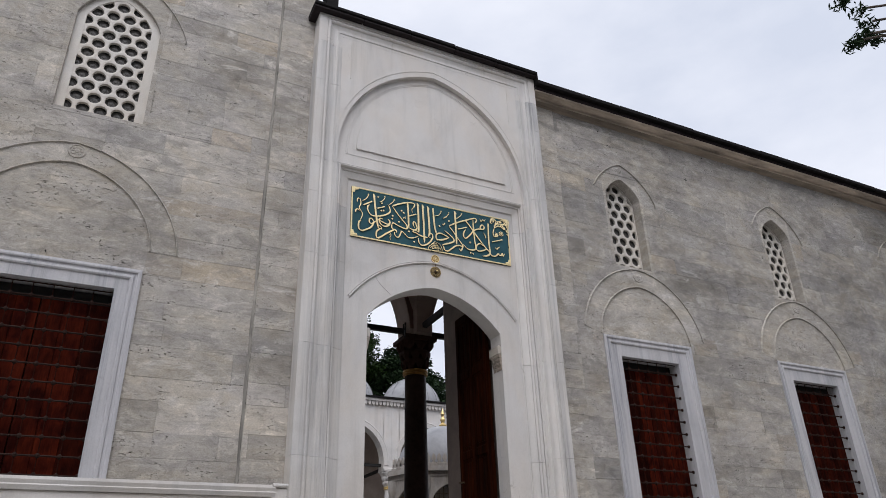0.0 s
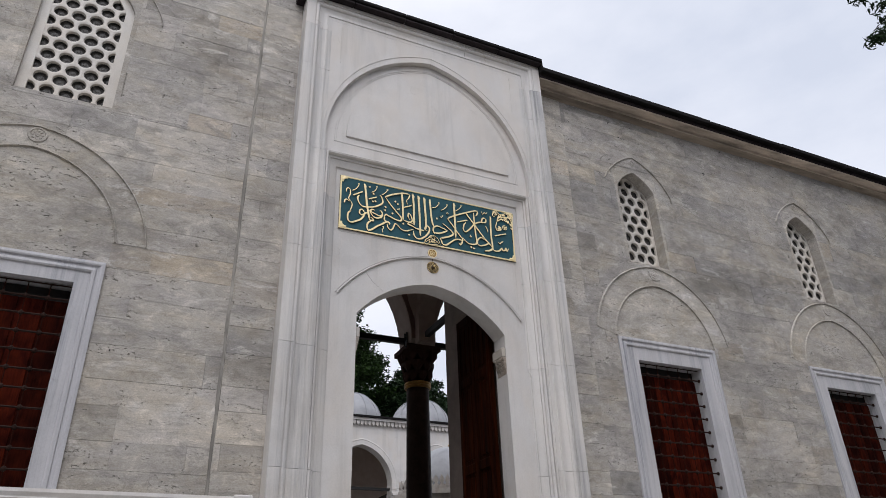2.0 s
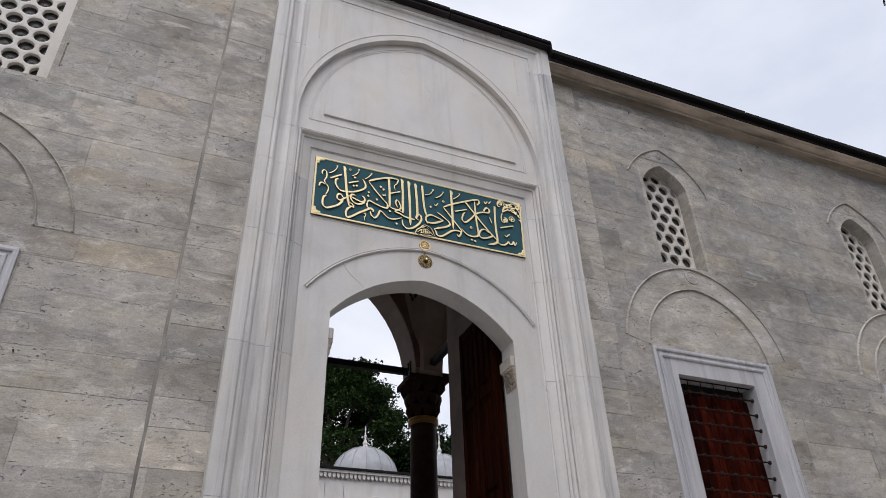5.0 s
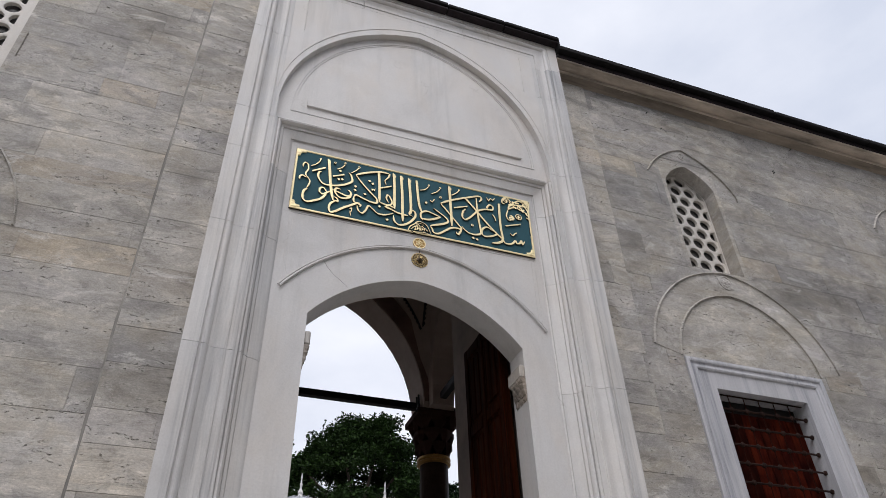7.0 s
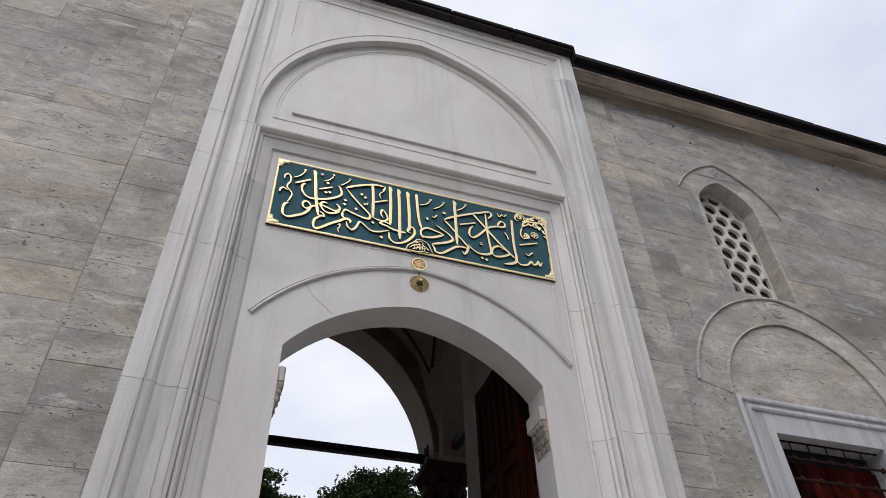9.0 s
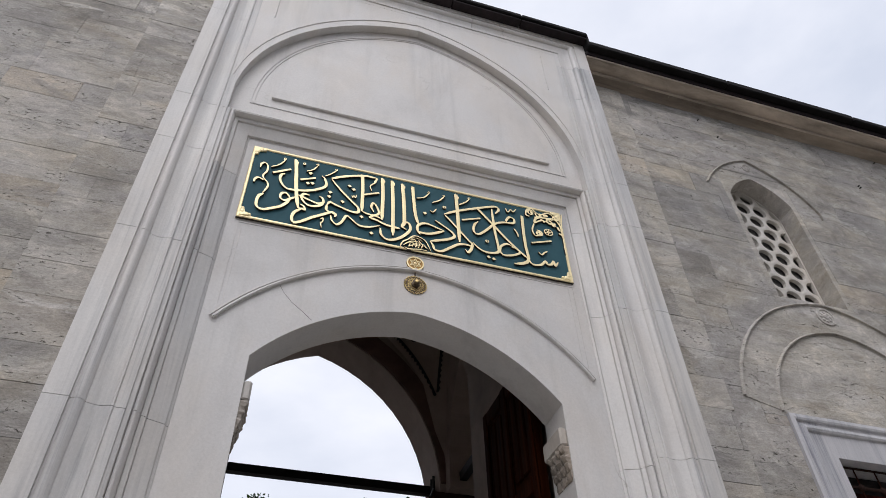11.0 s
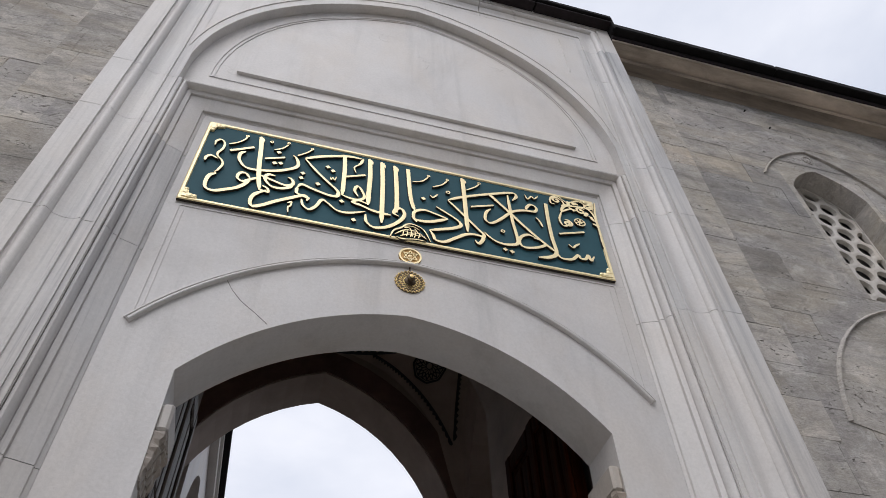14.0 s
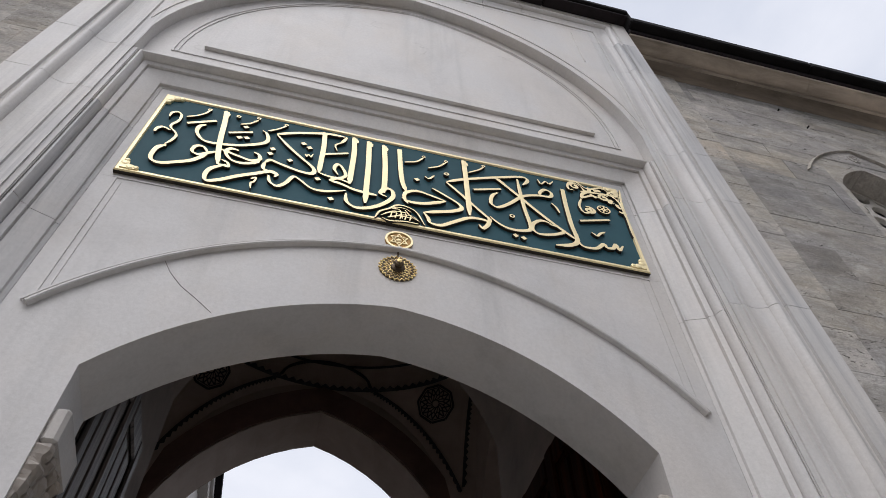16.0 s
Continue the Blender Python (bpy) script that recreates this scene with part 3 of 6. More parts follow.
part("crown_stone", sweep(bmesh.new(), [(XL, TOP - 0.62 + G), (XL, TOP), (mid[1] - G, TOP)], OUT, FRONT), MARBLE, portal, smooth=True)
part("crown_stone", sweep(bmesh.new(), [(mid[1] + G, TOP), (mid[2] - G, TOP)], OUT, FRONT), MARBLE, portal, smooth=True)
part("crown_stone", sweep(bmesh.new(), [(mid[2] + G, TOP), (XR, TOP), (XR, TOP - 0.62 + G)], OUT, FRONT), MARBLE, portal, smooth=True)
# frame head above the plaque: the inner moulding returns level
HEAD = 7.665
part("frame_head", sweep(bmesh.new(), [(XL - SIDE, 6.52 + G), (XL - SIDE, HEAD), (XR + SIDE, HEAD), (XR + SIDE, 6.68 + G)], INN, FRONT), MARBLE, portal, smooth=True)

# spandrel slab with the blind arch, and the sunk tympanum
AZ = 7.40
blind = arch(CX, 1.585, AZ, 1.85, 9, 16)
SPAN, TYMP = 8.25, 8.33
bm = arched_wall(bmesh.new(), XL + 0.40, XR - 0.40, 7.20, TOP - 0.399, blind, SPAN, 8.45)
part("spandrel_slab", bm, MARBLE, portal)
part("arch_fillet", sweep(bmesh.new(), arch(CX, 1.625, AZ + 0.25, 1.71, 9, 16), [(0, 0.02), (0.001, 0), (0.009, 0), (0.010, 0.02)], SPAN - 0.006), MARBLE, portal)
for x in (2.66, 5.50):
    part("corner_fillet", soft_box(x - 0.006, x + 0.006, SPAN - 0.007, SPAN + 0.01, 8.75, 9.45, 0.003), MARBLE, portal)
part("tympanum", box_bm(CX - 1.62, CX + 1.62, TYMP, 8.45, 7.20, 9.5), MARBLE, portal)
for k in (0, 1):
    e = 1.437 - 0.028 * k
    line = [(CX - e, 7.415)] + arch(CX, e, 7.45, 1.70 - 0.028 * k, 9, 16) + [(CX + e, 7.415)]
    part("tympanum_fillet", sweep(bmesh.new(), line, [(0, 0.012), (0.001, 0), (0.009, 0), (0.010, 0.012)], TYMP - 0.006, k == 0), MARBLE, portal)
# raised middle of the tympanum: proud at its foot, dying away upwards
bm = bmesh.new()
face = [(CX - 1.272, 7.535), (CX + 1.272, 7.535)] + [(x, z) for x, z in arch(CX, 1.272, 7.62, 1.4, 9, 12)[::-1]]
fv = [bm.verts.new((x, TYMP - 0.024 + 0.0252 * min(1.0, (z - 7.535) / 1.48), z)) for x, z in face]
bv = [bm.verts.new((x, TYMP + 0.02, z)) for x, z in face]
mid_v = bm.verts.new((CX, TYMP - 0.018, 7.95))
for i in range(len(fv)):
    j = (i + 1) % len(fv)
    bm.faces.new((fv[i], fv[j], mid_v))
    bm.faces.new((fv[i], bv[i], bv[j], fv[j]))
part("tympanum_face", bm, MARBLE, portal)

CRACK = ((3.164, 5.554), (3.202, 5.491), (3.259, 5.424), (3.335, 5.364), (3.403, 5.304))
# door panel
DH, DS, DR = 1.03, 4.96, 0.558
door_arch = arch(CX + 0.005, DH, DS, DR, 5, 16)
ends = [(CX + 0.005 + k * DH, 4.79) for k in (-1, 1)]
bm = arched_wall(bmesh.new(), CX - 1.364, CX + 1.364, TERRACE, 6.068, ends[:1] + door_arch + ends[1:], PANEL, 8.67)
part("door_arch_slab", bm, MARBLE, portal)
part("plaque_bed", box_bm(CX - 1.364, CX + 1.364, PANEL, 8.6, 6.069, 7.20), MARBLE, portal)
hood = arch(CX + 0.01, 1.325, 5.21, 0.728, 3, 20)
part("hood_moulding", sweep(bmesh.new(), hood, [(0, 0.02), (0, -0.004), (0.003, -0.012), (0.009, -0.013), (0.012, -0.002), (0.019, -0.001), (0.021, -0.018), (0.027, -0.025), (0.036, -0.026), (0.041, -0.022), (0.0415, 0.02)], PANEL), MARBLE, portal)
part("hood_fillet", sweep(bmesh.new(), [(CX - 1.29, 5.25), (CX - 1.29, 6.07), (CX + 1.30, 6.07), (CX + 1.30, 5.25)], [(0, 0.01), (0, -0.004), (0.008, -0.004), (0.008, 0.01)], PANEL), MARBLE, portal)
part("hood_fillet", sweep(bmesh.new(), [(CX - 1.26, 5.30), (CX - 1.26, 6.03)], [(0, 0.01), (0, -0.003), (0.006, -0.003), (0.006, 0.01)], PANEL), MARBLE, portal)
part("hood_fillet", sweep(bmesh.new(), [(CX + 1.26, 6.03), (CX + 1.26, 5.30)], [(0, 0.01), (0, -0.003), (0.006, -0.003), (0.006, 0.01)], PANEL), MARBLE, portal)


def corbel(s):
    """Small stalactite bracket under the arch end."""
    c = bmesh.new()
    x = CX + 0.005 + s * DH
    jit = random.Random(11)
    tiers = [(4.655, 4.60, 0.056), (4.60, 4.545, 0.046), (4.545, 4.49, 0.032), (4.49, 4.43, 0.014)]
    for k, (za, zb, out) in enumerate(tiers):
        n = 4 - (k % 2)
        w = 0.235 / n
        for i in range(n):
            y0 = PANEL + 0.006 + i * w
            ym = y0 + w / 2
            pts = [(x + s * 0.02, y0), (x - s * out * 0.75, y0 + 0.004), (x - s * out, ym), (x - s * out * 0.75, y0 + w - 0.004), (x + s * 0.02, y0 + w)]
            low = [(x + s * 0.02, y0), (x - s * out * 0.45, y0 + 0.012), (x - s * out * 0.6, ym), (x - s * out * 0.45, y0 + w - 0.012), (x + s * 0.02, y0 + w)]
            a = [c.verts.new((p[0], p[1], za)) for p in pts]
            m = [c.verts.new((p[0], p[1], za - (za - zb) * 0.4)) for p in pts]
            b = [c.verts.new((p[0], p[1], zb)) for p in low]
            c.faces.new(a)
            c.faces.new(b[::-1])
            for r0, r1 in ((a, m), (m, b)):
                for j in range(5):
                    c.faces.new((r0[j], r0[(j + 1) % 5], r1[(j + 1) % 5], r1[j]))
    bmesh.ops.subdivide_edges(c, edges=list(c.edges), cuts=1, use_grid_fill=True)
    for v in c.verts:
        v.co += Vector((jit.uniform(-1, 1), jit.uniform(-1, 1), jit.uniform(-1, 1))) * 0.0035
    return c


for s in (-1, 1):
    xa, xb = CX + 0.005 + s * (DH - 0.052), CX + 0.005 + s * (DH + 0.0)
    part("bracket", soft_box(min(xa, xb), max(xa, xb), PANEL + 0.003, 8.66, 4.656, 4.788, 0.012), WORN_SHADED_MARBLE, portal, "plain worn marble bracket block, darkened for shade, at the arch springing")
    part("corbel", corbel(s), CORBEL, portal, "carved stalactite corbel of weathered marble")

# old hairline crack across the arch slab
for (xa, za), (xb, zb) in zip(CRACK, CRACK[1:]):
    part("hairline_crack", prism(bmesh.new(), [(xa, za), (xa + 0.0022, za + 0.001), (xb + 0.0022, zb + 0.001), (xb, zb)], PANEL - 0.0012, PANEL + 0.002), CRACK_DIRT, portal)

# lead roof edges
roof = thing("roof_portal", "dark lead roof edge over the portal", "roof", (CX, 8.1, 9.85), kind="structure")
for i in range(5):
    a, b = 1.99 + i * 0.819, 1.99 + (i + 1) * 0.819
    dz = 0.006 * (i % 3) - 0.006 * i
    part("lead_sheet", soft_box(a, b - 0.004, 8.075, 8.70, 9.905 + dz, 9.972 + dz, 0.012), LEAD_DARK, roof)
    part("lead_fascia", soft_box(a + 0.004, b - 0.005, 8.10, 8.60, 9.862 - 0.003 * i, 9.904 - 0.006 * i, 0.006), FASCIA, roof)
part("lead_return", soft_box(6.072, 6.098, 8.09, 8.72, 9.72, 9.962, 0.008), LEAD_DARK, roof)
part("roof_deck", box_bm(2.0, 6.12, 8.5, 10.6, 9.97, 10.12), LEAD, roof)
tagged(part("roof_vent", soft_box(2.30, 2.52, 8.62, 8.85, 10.1, 11.0, 0.015), LEAD_DARK), "dark lead-clad vent stub on the portal roof", "vent")
roof_r = thing("roof_right_wing", "dark lead roof edge above a moulded stone cornice", "roof", (12, 8.2, 9.65), kind="structure")
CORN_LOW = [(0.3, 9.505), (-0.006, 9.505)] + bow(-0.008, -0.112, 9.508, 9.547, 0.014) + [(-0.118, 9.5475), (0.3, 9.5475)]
CORN_TOP = ([(0.3, 9.548), (-0.132, 9.549), (-0.138, 9.552), (-0.140, 9.584), (-0.126, 9.588), (-0.127, 9.596)]
            + bow(-0.146, -0.268, 9.592, 9.613, -0.013) + [(-0.282, 9.611), (-0.286, 9.634), (0.3, 9.634)])


def cornice_stone(a, b, prof, mat):
    """One length of moulded cornice along the wall."""
    bm = bmesh.new()
    ends = [[bm.verts.new((x, WALL_R + d, z)) for d, z in prof] for x in (a + 0.001, b - 0.001)]
    for k in range(len(prof)):
        bm.faces.new((ends[0][k], ends[0][(k + 1) % len(prof)], ends[1][(k + 1) % len(prof)], ends[1][k]))
    bm.faces.new(ends[0])
    bm.faces.new(ends[1][::-1])
    part("cornice_stone", bm, mat, roof_r)


for i in range(13):
    a, b = 6.075 + i * 1.85, 6.075 + (i + 1) * 1.85
    cornice_stone(a, b, CORN_TOP, CORNICE_STONE)
    cornice_stone(6.075 if i == 0 else a - 0.7, b - 0.7 if i < 12 else b, CORN_LOW, CORNICE_STAINED_SHADED)
    h = 0.008 * math.sin(i * 2.3)
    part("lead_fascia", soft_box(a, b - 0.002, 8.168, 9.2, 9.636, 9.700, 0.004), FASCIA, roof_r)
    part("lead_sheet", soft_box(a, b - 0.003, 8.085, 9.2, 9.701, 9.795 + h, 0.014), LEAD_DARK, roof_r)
part("roof_deck", box_bm(6.14, 30.0, 8.6, 10.6, 9.80, 9.93), LEAD, roof_r)

# ---- windows of the outer wall ----
FRAME = [(0.0, 0.10), (0.0, -0.03), (0.03, -0.035), (0.045, -0.03), (0.05, -0.012), (0.075, -0.010), (0.085, -0.026), (0.11, -0.03), (0.125, -0.022), (0.13, -0.004)]


def lower_window(b, n):
    cx, y, wh, wt, fh, ft = (b[k] for k in ("cx", "y", "wh", "wt", "fh", "ft"))
    w = thing("window_%d" % n, "barred window with grey marble frame and closed red-brown shutters", "window", (cx, y, SILL), group="lower windows", kind="structure")
    d = fh - wh
    prof = FRAME + [(d, -0.004), (d, 0.26), (d - 0.02, 0.26), (0.02, 0.10)]
    low = SILL - 0.25
    part("window_frame", sweep(bmesh.new(), [(cx - fh, low), (cx - fh, ft), (cx + fh, ft), (cx + fh, low)], prof, y), MARBLE_FRAME, w)
    part("window_sill", soft_box(cx - fh - 0.05, cx + fh + 0.05, y - 0.06, y + 0.3, SILL - 0.25, SILL - 0.002, 0.01), MARBLE_FRAME, w)
    # shutters of boards
    for s in (-1, 1):
        leaf = part("shutter", box_bm(min(cx + s * 0.004, cx + s * wh), max(cx + s * 0.004, cx + s * wh), y + 0.205, y + 0.235, SILL, wt - 0.15), SHUTTER, w)
        k = 3
        bw = (wh - 0.004) / k
        for i in range(k):
            x0 = cx + s * (0.004 + bw * i)
            x1 = cx + s * (0.004 + bw * (i + 1))
            part("board", soft_box(min(x0, x1) + 0.002, max(x0, x1) - 0.002, y + 0.188, y + 0.204, SILL, wt - 0.15, 0.006), SHUTTER_PANEL, leaf)
    # near-black board added for the shadow under the window head
    part("head_board", box_bm(cx - wh + 0.001, cx + wh - 0.001, y + 0.222, y + 0.24, wt - 0.149, wt - 0.002), TIE, w)
    # knotted iron grille
    gr = part("iron_grille", box_bm(cx - wh, cx + wh, y + 0.085, y + 0.1, wt - 0.012, wt - 0.002), IRON, w)
    nz = int((wt - SILL) / 0.195)
    nx = round(2 * wh / 0.20)
    for i in range(nz):
        z = wt - 0.165 - i * 0.195
        bm = tube(bmesh.new(), (cx - wh, y + 0.09, z), (cx + wh, y + 0.09, z), 0.011, 6)
        for j in range(1, nx):
            x = cx - wh + 2 * wh * j / nx
            turned(bm, (x, y + 0.09, z), [(0.006, -0.028), (0.021, -0.017), (0.026, 0.0), (0.021, 0.017), (0.006, 0.028)], 8)
        for s in (-1, 1):
            turned(bm, (cx + s * (wh - 0.008), y + 0.09, z), [(0.008, -0.024), (0.02, -0.016), (0.024, 0.0), (0.02, 0.016), (0.008, 0.024)], 8)
        part("cross_bar", bm, IRON, gr)
    for j in range(1, nx):
        x = cx - wh + 2 * wh * j / nx
        part("upright_bar", tube(bmesh.new(), (x, y + 0.09, SILL), (x, y + 0.092, wt), 0.0055, 6), RUST, gr)
    return w


def rosette(bm, at, r):
    turned(bm, at, [(r, 0.0), (r * 0.95, 0.012), (r * 0.78, 0.012), (r * 0.74, 0.004), (r * 0.3, 0.004), (r * 0.2, 0.014)], 20, "y")
    for i in range(8):
        a = 2 * math.pi * i / 8
        turned(bm, (at[0] + math.cos(a) * r * 0.5, at[1] - 0.003, at[2] + math.sin(a) * r * 0.5), [(r * 0.17, 0.0), (r * 0.12, 0.008)], 8, "y")
    return bm


def relieving_arch(b):
    """Flat pointed arch of voussoirs with its filling, over a lower window."""
    y = b["y"]
    t = thing("relieving_arch", "flat pointed relieving arch of grey limestone over the window", "arch", (b["cx"], y, b["ft"]), group="relieving arches", kind="structure")
    o = arch(b["cx"], b["ah"], b["az"], b["ap"] - b["az"], 5, 12)
    i_ = arch(b["cx"], b["ih"], b["iz"], b["ip"] - b["iz"], 5, 12)
    edge = [0, 3, 6, 9, 11, 13, 15, 18, 21, 24]
    for a, c in zip(edge, edge[1:]):
        part("voussoir", ribbon(bmesh.new(), i_[a:c + 1], o[a:c + 1], y - 0.006, y + 0.02), STONE_TRIM, t)
    bead = [(-0.014, 0.01), (-0.014, -0.008), (-0.003, -0.027), (0.005, -0.028), (0.006, 0.01)]
    part("outer_bead", sweep(bmesh.new(), o, bead, y), STONE_TRIM, t)
    part("inner_bead", sweep(bmesh.new(), arch(b["cx"], b["ih"] + 0.02, b["iz"], b["ip"] - b["iz"] + 0.02, 5, 12), bead, y), STONE_TRIM, t)
    fill = arch(b["cx"], b["ih"] - 0.004, b["iz"], b["ip"] - b["iz"] - 0.004, 5, 12)
    part("filling", prism(bmesh.new(), [(b["cx"] - b["ih"] + 0.004, b["ft"] + 0.002), *fill, (b["cx"] + b["ih"] - 0.004, b["ft"] + 0.002)], y - 0.0045, y + 0.02), STONE_TRIM, t)
    part("rosette", rosette(bmesh.new(), (b["cx"] + 0.01, y - 0.005, (b["ap"] * 0.62 + b["ip"] * 0.38)), 0.105), STONE_TRIM, t)
    return t


def grille_centres(x0, x1, z0, z1, p, row_x, row_z):
    """Middles of round holes set in offset rows."""
    dz, row, z = p * 0.866, 0, row_z
    while z - dz > z0 - dz * 0.6:
        z, row = z - dz, row - 1
    while z < z1 + dz * 0.5:
        x = row_x + (p * 0.5 if row % 2 else 0.0)
        while x - p > x0 - p * 0.6:
            x -= p
        while x < x1 + p * 0.6:
            yield x, z
            x += p
        z, row = z + dz, row + 1


def grille_plate(centres, p, y, depth, bore):
    """Stone plate pierced by round holes, each with a worn rim and a narrower back."""
    bm = bmesh.new()
    r, n = p * bore, 12
    hexa = [(p / 1.7320508 * math.cos(math.pi / 6 + math.pi / 3 * k), p / 1.7320508 * math.sin(math.pi / 6 + math.pi / 3 * k)) for k in range(6)]
    for x, z in centres:
        ring, rim = [], []
        for k in range(n):
            a = 2 * math.pi * k / n + math.pi / 6
            ring.append((x + r * math.cos(a), z + r * math.sin(a)))
            h0, h1 = hexa[(k // 2) % 6], hexa[(k // 2 + 1) % 6]
            f = (k % 2) * 0.5
            rim.append((x + h0[0] * (1 - f) + h1[0] * f, z + h0[1] * (1 - f) + h1[1] * f))
        fr = [bm.verts.new((u, y + 0.004, v)) for u, v in ring]
        fo = [bm.verts.new((u, y, v)) for u, v in rim]
        end = [bm.verts.new((x + (u - x) * 0.93, y + depth, z + (v - z) * 0.93)) for u, v in ring]
        for k in range(n):
            j = (k + 1) % n
            bm.faces.new((fo[k], fo[j], fr[j], fr[k]))
            bm.faces.new((fr[k], fr[j], end[j], end[k]))
    return bm


def bullseye_panes(centres, r, y):
    """Small round panes of crown glass with rings in them, behind the holes."""
    bm = bmesh.new()
    for x, z in centres:
        turned(bm, (x, y, z), [(r, 0.0), (r, 0.002), (r * 0.74, 0.003), (r * 0.64, 0.009), (r * 0.54, 0.003), (r * 0.30, 0.003), (r * 0.20, 0.010), (r * 0.06, 0.011)], 12, "y")
    return bm


def upper_window(b, n):
    gx, y, gh, g0, gs, gp, sd = (b[k] for k in ("gx", "y", "gh", "g0", "gs", "gp", "set"))
    w = thing("window_%d" % n, "arched upper window filled with a pierced pale stone grille", "window", (gx, y, g0), group="upper windows", kind="structure")
    pts = [(gx - gh, g0)] + arch(gx, gh, gs, gp - gs, 20, 8) + [(gx + gh, g0)]
    out = []
    X0, X1, Z0, Z1 = gx - gh - 0.06, gx + gh + 0.06, g0 - 0.03, gp + 0.06
    for i, (x, z) in enumerate(pts):
        out.append((X0, z) if i <= 1 else (X1, z) if i >= len(pts) - 2 else (x, Z1))
    out[0], out[-1] = (X0, g0), (X1, g0)
    out[2] = (X0, Z1)
    out[-3] = (X1, Z1)
    part("window_surround", ribbon(bmesh.new(), pts, out, y, y + sd + 0.12), STONE_TRIM, w)
    part("window_sill", box_bm(X0, X1, y + 0.001, y + sd + 0.2, Z0, g0), STONE_TRIM, w)
    mg = b["margin"]
    centres = list(grille_centres(gx - gh, gx + gh, g0, gp, b["pitch"], b["row_x"], b["row_z"]))
    part("pierced_grille", grille_plate(centres, b["pitch"], y + sd, 0.042, b["bore"]), PLASTER_STONE, w, "pale stone grille with round holes in offset rows")
    rim = [(gx - gh + mg, g0)] + arch(gx, gh - mg, gs, gp - gs - mg * 0.9, 20, 8) + [(gx + gh - mg, g0)]
    part("grille_margin", ribbon(bmesh.new(), rim, pts, y + sd - 0.004, y + sd + 0.034), PLASTER_STONE, w)
    part("window_glass", box_bm(X0, X1, y + sd + 0.062, y + sd + 0.075, g0 - 0.02, gp + 0.05), GLASS_DARK, w)
    part("bullseye_panes", bullseye_panes(centres, b["pitch"] * b["bore"] * 0.92, y + sd + 0.0615), GLASS_DARK, w, "small round panes of ringed crown glass")
    hood = arch(gx + 0.02, gh + 0.33, gs - 0.02, gp - gs + 0.34, 20, 8)
    part("hood_line", sweep(bmesh.new(), hood[1:] + [(hood[-1][0], hood[-1][1] - 0.08)], [(-0.012, 0.01), (-0.012, -0.004), (-0.002, -0.024), (0.005, -0.026), (0.006, 0.01)], y), STONE_TRIM, w)
    part("rosette", rosette(bmesh.new(), (gx + 0.01, y + 0.001, gp + 0.19), 0.065), STONE_TRIM, w)
    return w


for i, b in enumerate(BAYS):
    lower_window(b, i + 1)
    relieving_arch(b)
    upper_window(b, i + 11)

PEGS = ((7.61, 9.34, 8.46), (7.79, 9.07, 8.46), (10.25, 9.45, 8.46), (9.66, 8.80, 8.46), (-0.83, 5.25, 8.55), (0.44, 4.20, 8.55), (14.55, 8.51, 8.46), (9.67, 8.77, 8.46))
# iron pegs left in the joints
for x, z, y in PEGS:
    peg = tagged(part("iron_peg", turned(bmesh.new(), (x, y, z), [(0.007, -0.022), (0.007, 0.012), (0.009, 0.013), (0.008, 0.018)], 8, "y"), TIE), "small rusty iron peg in the limestone wall", "peg", group="iron pegs")


# ---- door leaves ----
def door_leaf(n, s, label, wood):
    """Panelled leaf standing open against the niche side."""
    x = CX + (1.02 if s > 0 else -1.08)
    d = thing("door_%d" % n, label, "door", (x, 8.76, TERRACE), kind="structure")
    xi, xo = x - s * 0.03, x + s * 0.03
    body = part("leaf", box_bm(min(xi, xo), max(xi, xo), 8.76, 9.68, TERRACE + 0.02, 5.62), wood, d)
    f0, f1 = x - s * 0.03, x - s * 0.052

    def raised(name, y0, y1, z0, z1, bev=0.012):
        part(name, soft_box(min(f0, f1), max(f0, f1), y0, y1, z0, z1, bev), wood, d)
    for y0, y1 in ((8.765, 8.85), (9.17, 9.27), (9.59, 9.675)):
        raised("stile", y0, y1, TERRACE + 0.03, 5.61)
    for z0 in (TERRACE + 0.03, 2.55, 3.35, 4.55, 5.47):
        for y0, y1 in ((8.852, 9.168), (9.272, 9.588)):
            raised("rail", y0, y1, z0, z0 + 0.13)
    for z0, z1 in ((2.0, 2.54), (2.70, 3.34), (3.50, 4.54), (4.70, 5.46)):
        for ya in (8.885, 9.305):
            for k in range(2):
                y0 = ya + k * 0.13
                part("panel", soft_box(min(f0, x - s * 0.043), max(f0, x - s * 0.043), y0, y0 + 0.115, z0 + 0.03, z1 - 0.03, 0.012), wood, d)
    part("ring_handle", turned(bmesh.new(), (f1, 9.62, 3.05), [(0.05, -0.01), (0.055, 0.0), (0.05, 0.01)], 12), BRASS_DARK, d)
    return d


door_leaf(1, 1, "tall chestnut-brown panelled wooden door leaf standing open inward", DOOR)
door_leaf(2, -1, "tall panelled door leaf of weathered wood, silver-grey sheen in its colour, open", DOOR_WORN_SHEEN)

# ---- portico behind the gate ----
PY0, PY1 = NICHE_END, 13.10          # back wall and inner face of the arcade
AY0, AY1 = 13.10, 13.74
BX = [2.06 + 3.96 * k for k in range(-1, 6)]
for x0, x1, nm in ((-14.0, 2.13, "wall_portico_left"), (6.05, 30.0, "wall_portico_right")):
    tagged(part(nm, box_bm(x0, x1, WALL_BACK + 0.06, PY0, TERRACE, 10.0), PLASTER), "plastered back wall of the portico", "wall", kind="structure")
tagged(part("floor_niche", box_bm(2.2, 6.0, 8.41, 10.45, 1.5, TERRACE + 0.004), PAVING_WORN), "worn stone floor of the gateway", "floor", kind="structure")


